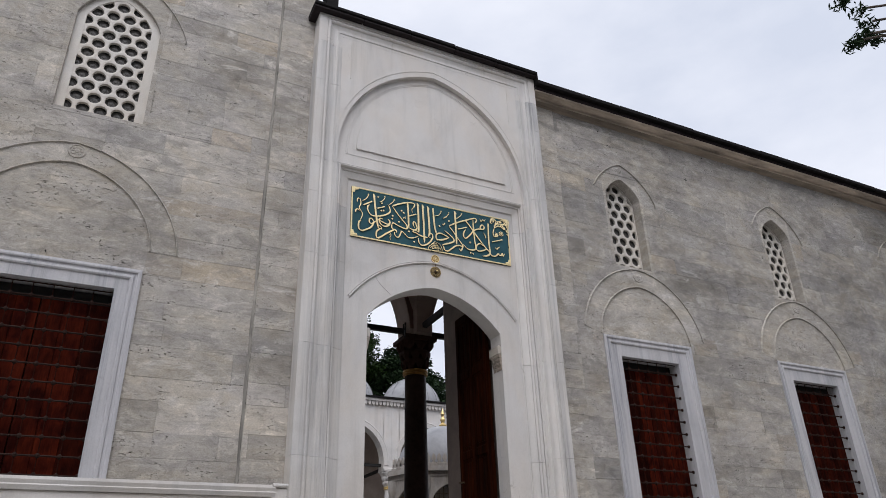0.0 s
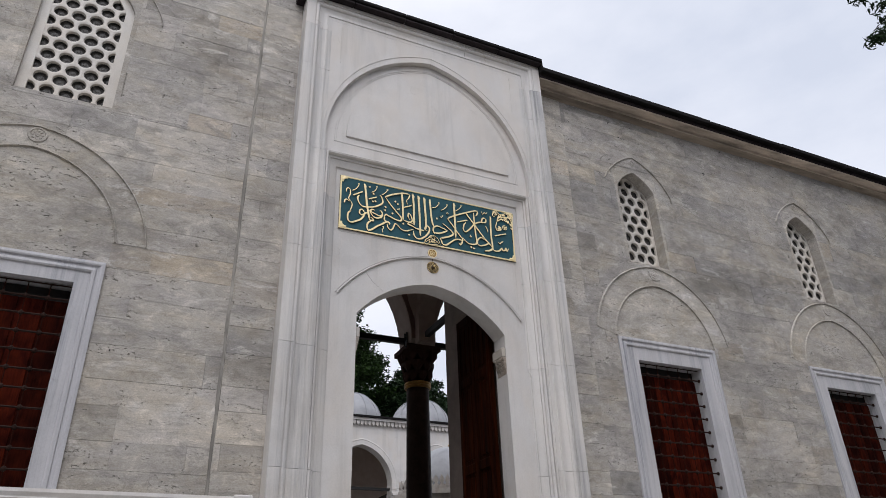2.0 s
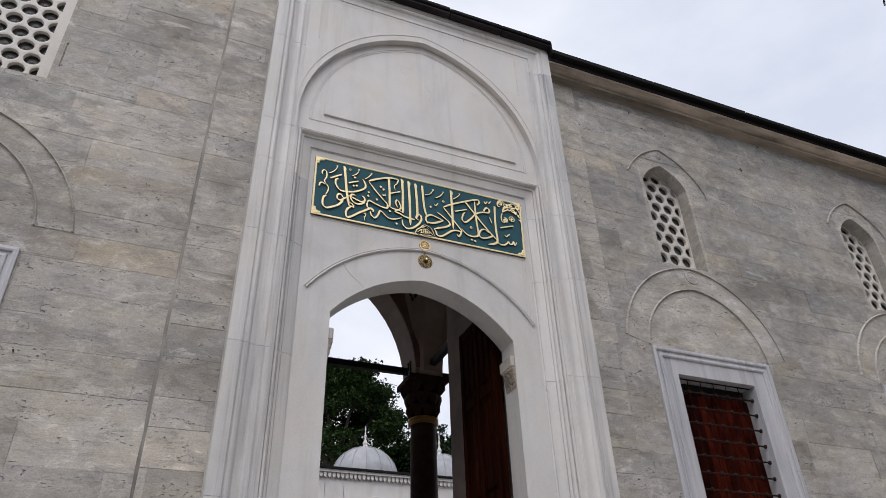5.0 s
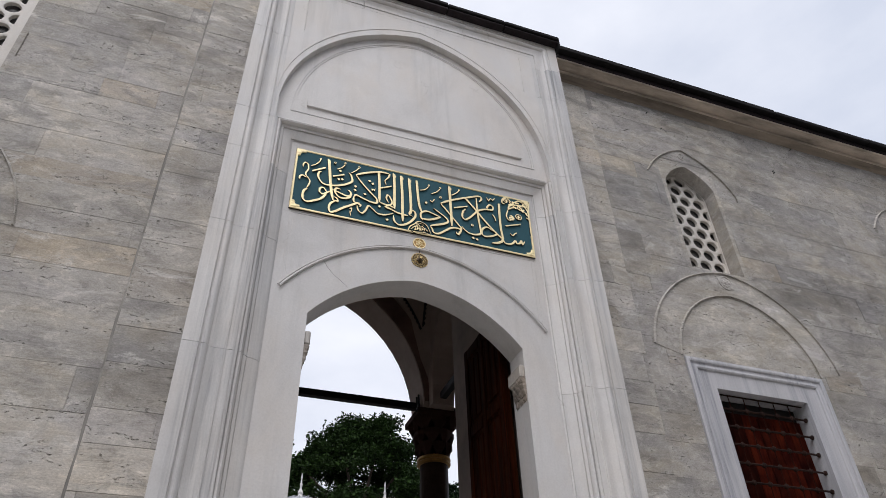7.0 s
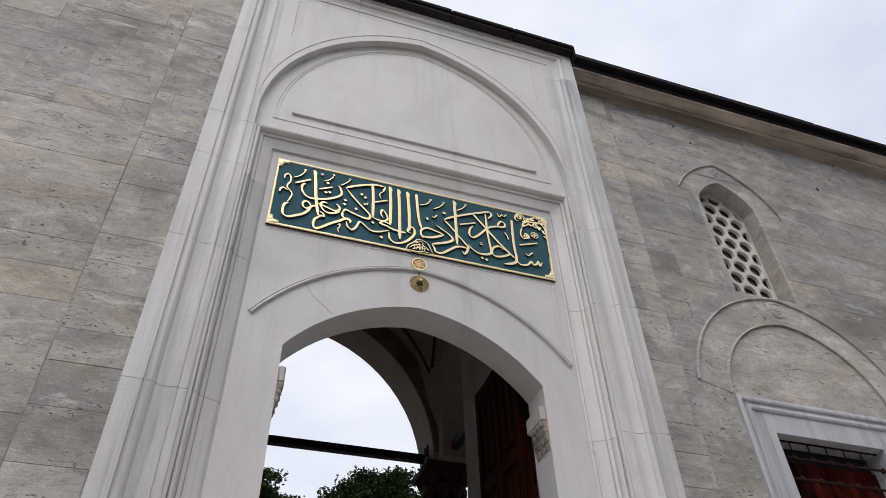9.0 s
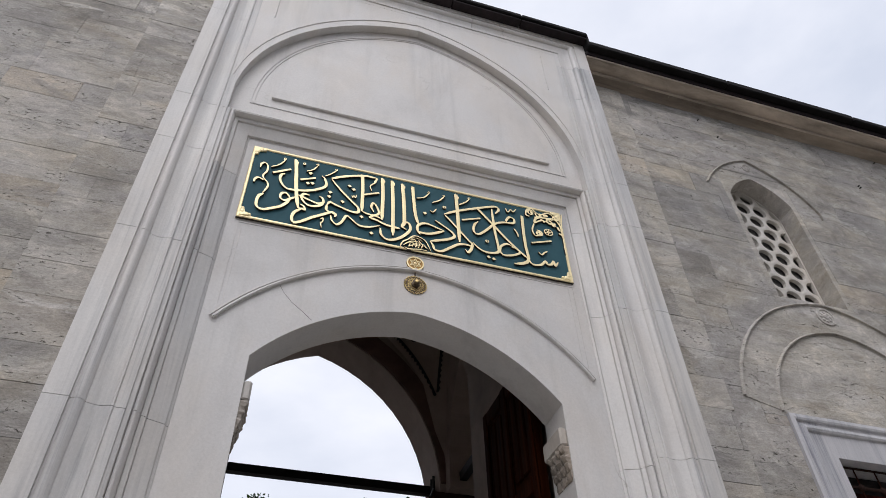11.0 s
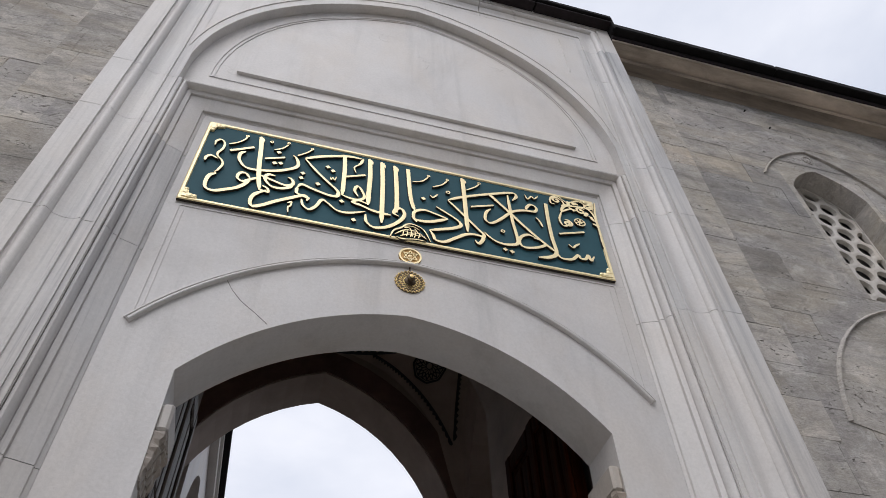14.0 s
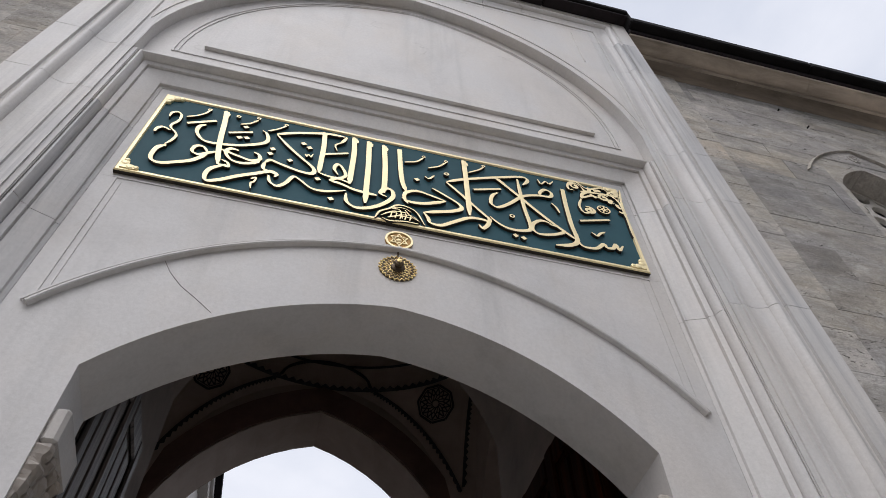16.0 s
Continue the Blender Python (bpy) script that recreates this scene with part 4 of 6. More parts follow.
def arcade_wall(name, xs, half, spring, apex, z1, y0, y1, mat, label, place=None, foot=6.62, slope=16):
    ob = new(name)
    for a, b in zip(xs, xs[1:]):
        part("arch_bay", arched_wall(bmesh.new(), a + 0.001, b - 0.001, foot, z1, arch((a + b) / 2, half, spring, apex - spring, slope, 12), y0, y1), mat, ob)
    if place is not None:
        ob.matrix_basis = place
    return tagged(ob, label, "wall", kind="structure")


arcade_wall("wall_arcade_near", BX[1:], 1.72, 6.75, 8.93, 9.5, AY0, AY1, PLASTER, "shaded courtyard arcade wall with pointed arches")
# red order standing proud round the middle arch
MIDX = (BX[1] + BX[2]) / 2
red = thing("arch_order", "dull red stone order round the inner arch", "arch", (MIDX, AY0, 6.7), kind="structure")
o_, i_ = arch(MIDX, 1.95, 6.75, 2.56, 15, 12), arch(MIDX, 1.735, 6.75, 2.20, 16, 12)
for a, c in ((0, 4), (4, 8), (8, 11), (11, 13), (13, 16), (16, 20), (20, 24)):
    part("voussoir", ribbon(bmesh.new(), i_[a:c + 1], o_[a:c + 1], AY0 - 0.02, AY0 + 0.05), PLASTER_RED if (a // 2) % 2 == 0 or a == 11 else PLASTER, red)


def side_arch(x0, x1, name):
    """Cross arch of the portico from a column to the back wall."""
    bm = bmesh.new()
    arched_wall(bm, PY0, AY0, 6.62, 9.7, arch((PY0 + AY0) / 2, 1.15, 6.75, 1.75, 16, 10), x0, x1)
    for v in bm.verts:
        v.co = (v.co.y, v.co.x, v.co.z)
    return tagged(part(name, bm, PLASTER), "plastered cross arch of the portico", "wall", kind="structure")


for k, x in enumerate(BX[1:4]):
    side_arch(x - 0.18, x + 0.18, "wall_cross_arch_%d" % (k + 1))

# vault of the middle bay: pendentives and dome
VC, VH = ((BX[1] + BX[2]) / 2, (PY0 + AY0) / 2), (1.98 - 0.17, (AY0 - PY0) / 2)
VZ, VR = 6.85, 2.5


def vault(u, v, drop=0.0):
    q = u * u + v * v
    z = VZ + VR * math.sqrt(max(0.0, 2 - q)) if q >= 1 else VZ + VR + 1.15 * math.sqrt(1 - q)
    return Vector((VC[0] + VH[0] * u, VC[1] + VH[1] * v, z - drop))


bm = bmesh.new()
NA, rows = 64, []
for i in range(NA):
    a = 2 * math.pi * i / NA
    c, s = math.cos(a), math.sin(a)
    edge = 1 / max(abs(c), abs(s))
    rs = [edge - (edge - 1) * k / 6 for k in range(7)] + [math.cos(math.pi / 2 * k / 8) for k in range(1, 8)] + [0.02]
    rows.append([bm.verts.new(vault(c * r, s * r)) for r in rs])
for i in range(NA):
    a, b = rows[i], rows[(i + 1) % NA]
    for k in range(len(a) - 1):
        bm.faces.new((a[k], b[k], b[k + 1], a[k + 1]))
bm.faces.new([r[-1] for r in rows])
ceiling = tagged(part("ceiling", bm, PLASTER, smooth=True), "dim plastered dome on pendentives over the gate bay", "ceiling", kind="structure")
tagged(part("ceiling_side_bays", box_bm(6.24, 30.0, 10.2, 13.74, 9.5, 9.7), PLASTER), "flat dark ceiling of the side bays", "ceiling", kind="structure")
tagged(part("ceiling_left_bay", box_bm(-14, 1.88, 10.2, 13.74, 9.5, 9.7), PLASTER), "flat dark ceiling of the side bay", "ceiling", kind="structure")
tagged(part("roof_portico", box_bm(-14, 30.0, 9.9, 14.0, 10.62, 10.75), LEAD), "lead roof of the portico", "roof", kind="structure")
tagged(part("wall_roof_kerb", box_bm(-14, 30.0, 13.5, 13.74, 9.5, 10.62), PLASTER), "low wall under the portico roof", "wall", kind="structure")


def stencil(points, tooth=0.06, flip=1):
    """Black toothed border painted along the vault."""
    bm = bmesh.new()
    core = Vector((VC[0], VC[1], VZ + 0.6))
    points = [p + (core - p).normalized() * 0.03 for p in points]
    for p, q in zip(points, points[1:]):
        d = q - p
        n = Vector((VC[0], VC[1], VZ)) - p
        side = d.cross(n).normalized() * flip
        v = [bm.verts.new(w) for w in (p - side * 0.016, q - side * 0.016, q + side * 0.016, p + side * 0.016)]
        bm.faces.new(v)
        m = (p + q) / 2
        t = [bm.verts.new(w) for w in (p + side * 0.016, q + side * 0.016, m + side * tooth)]
        bm.faces.new(t)
    return bm


for s in (-1, 1):
    for ax in (0, 1):
        pts = []
        for k in range(85):
            u = -0.93 + 1.86 * k / 84
            pts.append(vault(*((u, s * 0.95) if ax == 0 else (s * 0.94, u)), 0.006))
        part("painted_border", stencil(pts, 0.048, 1 if (s > 0) == (ax == 0) else -1), INK, ceiling)
for r in (1.0, 0.955, 0.74):
    pts = [vault(r * math.cos(2 * math.pi * k / 110), r * math.sin(2 * math.pi * k / 110), 0.02) for k in range(111)]
    part("painted_ring", stencil(pts, 0.055 if r != 0.955 else 0.012, 1), INK, ceiling)


def medallion(u, v):
    """Painted octagon with an interlaced pattern."""
    c = vault(u, v, 0.015)
    n = (vault(u + 0.02, v) - vault(u - 0.02, v)).cross(vault(u, v + 0.02) - vault(u, v - 0.02)).normalized()
    if n.z > 0:
        n = -n
    e1 = n.cross(Vector((0, 0, 1))).normalized()
    e2 = n.cross(e1)
    bm = bmesh.new()

    def at(r, a):
        return c + n * 0.03 + e1 * (r * math.cos(a)) + e2 * (r * math.sin(a))

    def bar(p, q, w=0.008):
        d = (q - p).normalized().cross(n) * w
        bm.faces.new([bm.verts.new(x) for x in (p - d, q - d, q + d, p + d)])
    for r, w in ((0.23, 0.014), (0.20, 0.006)):
        for k in range(8):
            bar(at(r, math.pi / 8 + math.pi / 4 * k), at(r, math.pi / 8 + math.pi / 4 * (k + 1)), w)
    for k in range(16):
        a = math.pi / 8 * k
        bar(at(0.19, a), at(0.10, a + math.pi / 8))
        bar(at(0.19, a), at(0.10, a - math.pi / 8))
        bar(at(0.10, a), at(0.045, a + math.pi / 8), 0.006)
        bar(at(0.045, a), at(0.045, a + math.pi / 8), 0.006)
    part("painted_medallion", bm, INK, ceiling)


for s in (-1, 1):
    medallion(s * 0.74, 0.80)
    medallion(s * 0.74, -0.80)


# ---- columns, ties ----
def column(x, y, label, shaft, cap, base=TERRACE, r=0.235, ring=5.85, top=6.62, group="portico columns"):
    c = thing("column", label, "column", (x, y, base), group=group)
    part("plinth", soft_box(x - 0.36, x + 0.36, y - 0.36, y + 0.36, base, base + 0.14, 0.015), cap, c)
    part("base", turned(bmesh.new(), (x, y, base), [(0.34, 0.14), (0.35, 0.19), (0.31, 0.23), (0.29, 0.26), (0.30, 0.30), (r + 0.02, 0.34)], 24), cap, c, smooth=False)
    part("shaft", turned(bmesh.new(), (x, y, base), [(r + 0.012, 0.33), (r + 0.01, 1.2), (r - 0.012, ring - base - 0.03)], 28), shaft, c, smooth=False)
    part("collar", turned(bmesh.new(), (x, y, ring), [(r, -0.06), (r + 0.03, -0.045), (r + 0.035, -0.02), (r + 0.015, 0.0), (r + 0.035, 0.025), (r + 0.03, 0.055), (r, 0.065)], 28), OLD_GOLD if shaft is PORPHYRY else GOLD, c, "brass collar ring under the capital")
    bm = bmesh.new()
    tiers = 3
    for k in range(tiers):
        z0 = ring + 0.06 + (top - 0.1 - ring - 0.06) * k / tiers
        z1 = ring + 0.06 + (top - 0.1 - ring - 0.06) * (k + 1) / tiers
        f0, f1 = k / tiers, (k + 1) / tiers
        n = 8
        for i in range(n):
            a = 2 * math.pi * (i + 0.5 * (k % 2)) / n

            def rad(ang, f):
                sq = 0.345 / max(abs(math.cos(ang)), abs(math.sin(ang)))
                return (r + 0.03) * (1 - f) + min(sq, 0.43) * f
            h = math.pi / n
            low, up = rad(a, f0) * 0.97, rad(a, f1)
            lo = [(x + low * 0.9 * math.cos(a - h * 0.4), y + low * 0.9 * math.sin(a - h * 0.4)), (x + low * math.cos(a), y + low * math.sin(a)), (x + low * 0.9 * math.cos(a + h * 0.4), y + low * 0.9 * math.sin(a + h * 0.4))]
            hi = [(x + up * 0.95 * math.cos(a - h), y + up * 0.95 * math.sin(a - h)), (x + up * math.cos(a), y + up * math.sin(a)), (x + up * 0.95 * math.cos(a + h), y + up * 0.95 * math.sin(a + h))]
            vc0, vc1 = bm.verts.new((x, y, z0)), bm.verts.new((x, y, z1))
            L = [bm.verts.new((*p, z0)) for p in lo]
            H0 = [bm.verts.new((*p, z1 - (z1 - z0) * 0.35)) for p in hi]
            H1 = [bm.verts.new((*p, z1)) for p in hi]
            for P, Q in ((L, H0), (H0, H1)):
                for j in range(2):
                    bm.faces.new((P[j], P[j + 1], Q[j + 1], Q[j]))
            bm.faces.new((vc0, L[2], L[1], L[0]))
            bm.faces.new((vc1, H1[0], H1[1], H1[2]))
            bm.faces.new((vc0, L[0], H0[0], H1[0], vc1))
            bm.faces.new((vc0, vc1, H1[2], H0[2], L[2]))
    part("capital", bm, cap, c, "carved stalactite capital")
    part("abacus", soft_box(x - 0.37, x + 0.37, y - 0.36, y + 0.36, top - 0.105, top, 0.01), cap, c)
    return c


for x in BX[2:5]:
    column(x, 13.42, "dark polished granite column with stalactite capital", PORPHYRY, CAPITAL)
pier = tagged(part("corner_pier", soft_box(1.75, 2.36, 13.12, 13.72, TERRACE, 6.62, 0.02), PLASTER), "plain stone corner pier of the arcade", "pier")


def tie(p, q, label="dark iron tie bar across the arch springing"):
    d = Vector(q) - Vector(p)
    bm = bmesh.new()
    along_x = abs(d.x) > abs(d.y)
    w, h = 0.05, 0.055
    if along_x:
        box(bm, p[0], q[0], p[1] - w, p[1] + w, p[2] - h, p[2] + h)
    else:
        box(bm, p[0] - w, p[0] + w, p[1], q[1], p[2] - h, p[2] + h)
    return tagged(part("tie_bar", bm, TIE), label, "tie bar", group="tie bars")


for a, b in zip(BX[1:4], BX[2:5]):
    tie((a + 0.25, 13.42, 6.78), (b - 0.25, 13.42, 6.78))
for x in BX[2:4]:
    tie((x, PY0 - 0.02, 6.78), (x, 13.15, 6.78))
    clamp = bmesh.new()
    for s in (-1, 1):
        tube(clamp, (x - 0.30, 13.30 + 0.05 * s, 6.62), (x - 0.30, 13.30 + 0.05 * s, 6.92), 0.018)
    tube(clamp, (x - 0.42, 13.0, 6.5), (x - 0.28, 13.3, 6.78), 0.02)
    tagged(part("tie_clamp", clamp, TIE), "iron clamp fixing the tie bars on the capital", "clamp", group="tie clamps")


# ---- far and side arcades of the courtyard ----
def lead_dome(x, y, z, r, label, group):
    d = thing("dome", label, "dome", (x, y, z), group=group)
    prof = [(r * 1.05, -0.06), (r * 1.05, 0.0), (r, 0.02)] + [(r * math.cos(math.pi / 2 * k / 10), 0.02 + r * 0.98 * math.sin(math.pi / 2 * k / 10)) for k in range(1, 10)] + [(0.06, 0.02 + r)]
    part("shell", turned(bmesh.new(), (x, y, z), prof, 40), LEAD_DOME, d, smooth=True)
    for i in range(14):
        a = 2 * math.pi * i / 14
        bm = bmesh.new()
        pts = [Vector((x + math.cos(a) * r * 1.008 * math.cos(math.pi / 2 * k / 9), y + math.sin(a) * r * 1.008 * math.cos(math.pi / 2 * k / 9), z + 0.03 + r * math.sin(math.pi / 2 * k / 9))) for k in range(9)]
        for p, q in zip(pts, pts[1:]):
            tube(bm, p, q, 0.018, 5)
        part("seam", bm, LEAD_DOME, d)
    fin = [(0.15, 0.0), (0.16, 0.06), (0.10, 0.10), (0.08, 0.16), (0.11, 0.24), (0.075, 0.32), (0.04, 0.40), (0.035, 0.48), (0.06, 0.55), (0.035, 0.62), (0.02, 0.75), (0.035, 0.82), (0.012, 1.0)]
    part("finial", turned(bmesh.new(), (x, y, z + r - 0.02), fin, 12), MARBLE, d, "pale turned stone finial")
    return d


FY, FSP = 29.0, 3.4
FX = [11.85 + FSP * k for k in range(-2, 4)]
arcade_wall("wall_arcade_far", FX, 1.32, 6.75, 8.50, 9.5, FY, FY + 0.55, MARBLE, "pale stone courtyard arcade across the yard", slope=8)
tagged(part("wall_arcade_far_back", box_bm(FX[0], FX[-1], 32.3, 32.6, TERRACE, 9.5), PLASTER), "back wall of the far arcade", "wall", kind="structure")
tagged(part("ceiling_arcade_far", box_bm(FX[0], FX[-1], FY, 32.6, 9.5, 9.62), PLASTER), "ceiling of the far arcade", "ceiling", kind="structure")
fe = thing("eave_far", "carved pendant frieze under a dark lead eave", "eave", (FX[2], FY, 9.3), kind="structure")
part("lead_edge", box_bm(FX[0], FX[-1], FY - 0.28, FY + 0.6, 9.58, 9.66), LEAD_DARK, fe)
part("cornice", box_bm(FX[0], FX[-1], FY - 0.20, FY - 0.002, 9.47, 9.578), MARBLE, fe)


def pendants(x0, x1, y, z, parent, place=None):
    n = int((x1 - x0) / 0.17)
    me = None
    for i in range(min(n, 100)):
        if me is None:
            o = part("pendant", prism(bmesh.new(), [(-0.07, 0.0), (-0.06, -0.13), (0.0, -0.2), (0.06, -0.13), (0.07, 0.0)], -0.13, 0.0), MARBLE, parent)
            me = o.data
        else:
            o = new("pendant", me)
            o.parent = parent
            o.matrix_parent_inverse = parent.matrix_basis.inverted()
        m = Matrix.Translation((x0 + 0.17 * (i + 0.5), y, z))
        o.matrix_basis = place @ m if place is not None else m


pendants(FX[1] - 1, FX[4], FY - 0.004, 9.47, fe)
for k in range(5):
    x = FX[k] + FSP / 2
    hood = thing("arch_moulding", "pale moulded band round the arcade arch", "moulding", (x, FY, 8.5), group="arcade arch mouldings", kind="structure")
    part("band", sweep(bmesh.new(), arch(x, 1.56, 6.75, 1.98, 8, 12), [(0, 0.02), (0, -0.03), (0.03, -0.045), (0.06, -0.03), (0.20, -0.02), (0.235, -0.02), (0.235, 0.02)], FY), MARBLE, hood)
    lead_dome(x - 0.03, 30.7, 9.72, 1.4, "weathered pale lead dome with seams and stone finial", "arcade domes")
for x in FX[1:5]:
    column(x, FY + 0.27, "pale marble column with gilded collar", MARBLE, MARBLE, r=0.2, group="far arcade columns")
    tie((x - FSP + 0.3, FY + 0.27, 6.78), (x - 0.3, FY + 0.27, 6.78))
    tie((x, FY + 0.6, 6.78), (x, 32.3, 6.78))

# side arcade along the left edge of the yard
turn_left = Matrix(((0, -1, 0, 2.62), (1, 0, 0, 0), (0, 0, 1, 0), (0, 0, 0, 1)))
SY = [13.75 + 3.8 * k for k in range(5)]
arcade_wall("wall_arcade_left", SY, 1.5, 6.75, 8.7, 9.5, 0.0, 0.5, MARBLE, "pale stone side arcade of the courtyard", turn_left)
se = thing("eave_left", "carved pendant frieze under a dark lead eave", "eave", (2.62, 20, 9.3), kind="structure")
part("lead_edge", box_bm(2.0, 2.90, SY[0] + 0.01, SY[-1], 9.58, 9.66), LEAD_DARK, se)
part("cornice", box_bm(2.63, 2.80, SY[0] + 0.01, SY[-1], 9.47, 9.578), MARBLE, se)
pendants(SY[0], SY[-1], -0.004, 9.47, se, turn_left)
for y in SY[1:4]:
    column(2.37, y, "pale marble column with gilded collar", MARBLE, MARBLE, r=0.2, group="side arcade columns")
tagged(part("wall_arcade_left_back", box_bm(-1.2, -0.9, SY[0], 29.0, TERRACE, 9.5), PLASTER), "back wall of the side arcade", "wall", kind="structure")
tagged(part("ceiling_arcade_left", box_bm(-1.2, 2.6, SY[0] + 0.02, 29.0, 9.505, 9.57), PLASTER), "ceiling of the side arcade", "ceiling", kind="structure")


# ---- fountain in the yard ----
def fountain(x, y):
    f = thing("fountain", "octagonal pale stone fountain house with crested parapet and lead dome", "fountain", (x, y, TERRACE))
    R = 1.85

    def octo(r, z0, z1):
        return turned(bmesh.new(), (x, y, 0), [(r, z0), (r, z1)], 8)
    part("plinth", octo(R + 0.3, TERRACE, TERRACE + 0.25), FOUNTAIN_STONE, f)
    part("basin", octo(R * 0.7, TERRACE + 0.25, 4.6), FOUNTAIN_STONE, f)
    part("cornice", octo(R + 0.1, 5.0, 5.14), FOUNTAIN_STONE, f)
    part("cornice_lower", octo(R, 4.86, 4.998), FOUNTAIN_STONE, f)
    for i in range(8):
        a = math.pi / 4 * i
        c, s = math.cos(a), math.sin(a)
        px, py = x + R * 0.95 * c, y + R * 0.95 * s
        part("pillar", turned(bmesh.new(), (px, py, 0), [(0.13, TERRACE + 0.25), (0.12, 4.3), (0.17, 4.55), (0.17, 4.86)], 12), FOUNTAIN_STONE, f)
        b = a + math.pi / 4
        qx, qy = x + R * 0.95 * math.cos(b), y + R * 0.95 * math.sin(b)
        mx, my = (px + qx) / 2, (py + qy) / 2
        ang = math.atan2(qy - py, qx - px)
        L = math.hypot(qx - px, qy - py)
        place = Matrix.Translation((mx, my, 0)) @ Matrix.Rotation(ang, 4, "Z")
        bm = arched_wall(bmesh.new(), -L / 2 + 0.1, L / 2 - 0.1, 4.1, 4.86, arch(0, L / 2 - 0.16, 4.12, 0.5, 16, 8), -0.06, 0.06)
        bmesh.ops.transform(bm, matrix=place, verts=bm.verts)
        part("spandrel", bm, FOUNTAIN_STONE, f)
        bm = bmesh.new()
        for k in range(9):
            u = -L / 2 + 0.12 + (L - 0.24) * k / 8
            tube(bm, (u, 0, TERRACE + 0.9), (u, 0, 4.55), 0.012, 5)
        for k in range(9):
            z = TERRACE + 1.0 + k * 0.3
            tube(bm, (-L / 2 + 0.12, 0, z), (L / 2 - 0.12, 0, z), 0.012, 5)
        bmesh.ops.transform(bm, matrix=place, verts=bm.verts)
        part("grille", bm, BRASS_DARK, f)
        bm = soft_box(-L / 2 - 0.02, L / 2 + 0.02, -0.07, 0.07, 5.142, 5.24, 0.01)
        bmesh.ops.transform(bm, matrix=place, verts=bm.verts)
        part("parapet_base", bm, FOUNTAIN_STONE, f)
        for k in range(8):
            u = -L / 2 + 0.09 + (L - 0.18) * k / 7
            bm = prism(bmesh.new(), [(u - 0.078, 5.242), (u + 0.078, 5.242), (u + 0.03, 5.30), (u + 0.07, 5.37), (u + 0.055, 5.45), (u, 5.54), (u - 0.055, 5.45), (u - 0.07, 5.37), (u - 0.03, 5.30)], -0.04, 0.04)
            bmesh.ops.transform(bm, matrix=Matrix.Translation((mx * 1.0, my * 1.0, 0)) @ Matrix.Rotation(ang, 4, "Z"), verts=bm.verts)
            part("crest", bm, FOUNTAIN_STONE, f)
    r = 1.5
    part("dome", turned(bmesh.new(), (x, y, 5.14), [(r, 0), (r, 0.25)] + [(r * math.cos(math.pi / 2 * k / 8), 0.25 + r * 0.85 * math.sin(math.pi / 2 * k / 8)) for k in range(1, 8)] + [(0.05, 0.25 + r * 0.85)], 32), LEAD_DOME, f, "pale lead dome", smooth=True)
    part("finial", turned(bmesh.new(), (x, y, 6.65), [(0.10, 0), (0.13, 0.08), (0.05, 0.16), (0.09, 0.26), (0.04, 0.36), (0.07, 0.44), (0.01, 0.62)], 12), GOLD, f, "gilded finial")
    return f


fountain(10.5, 21.2)


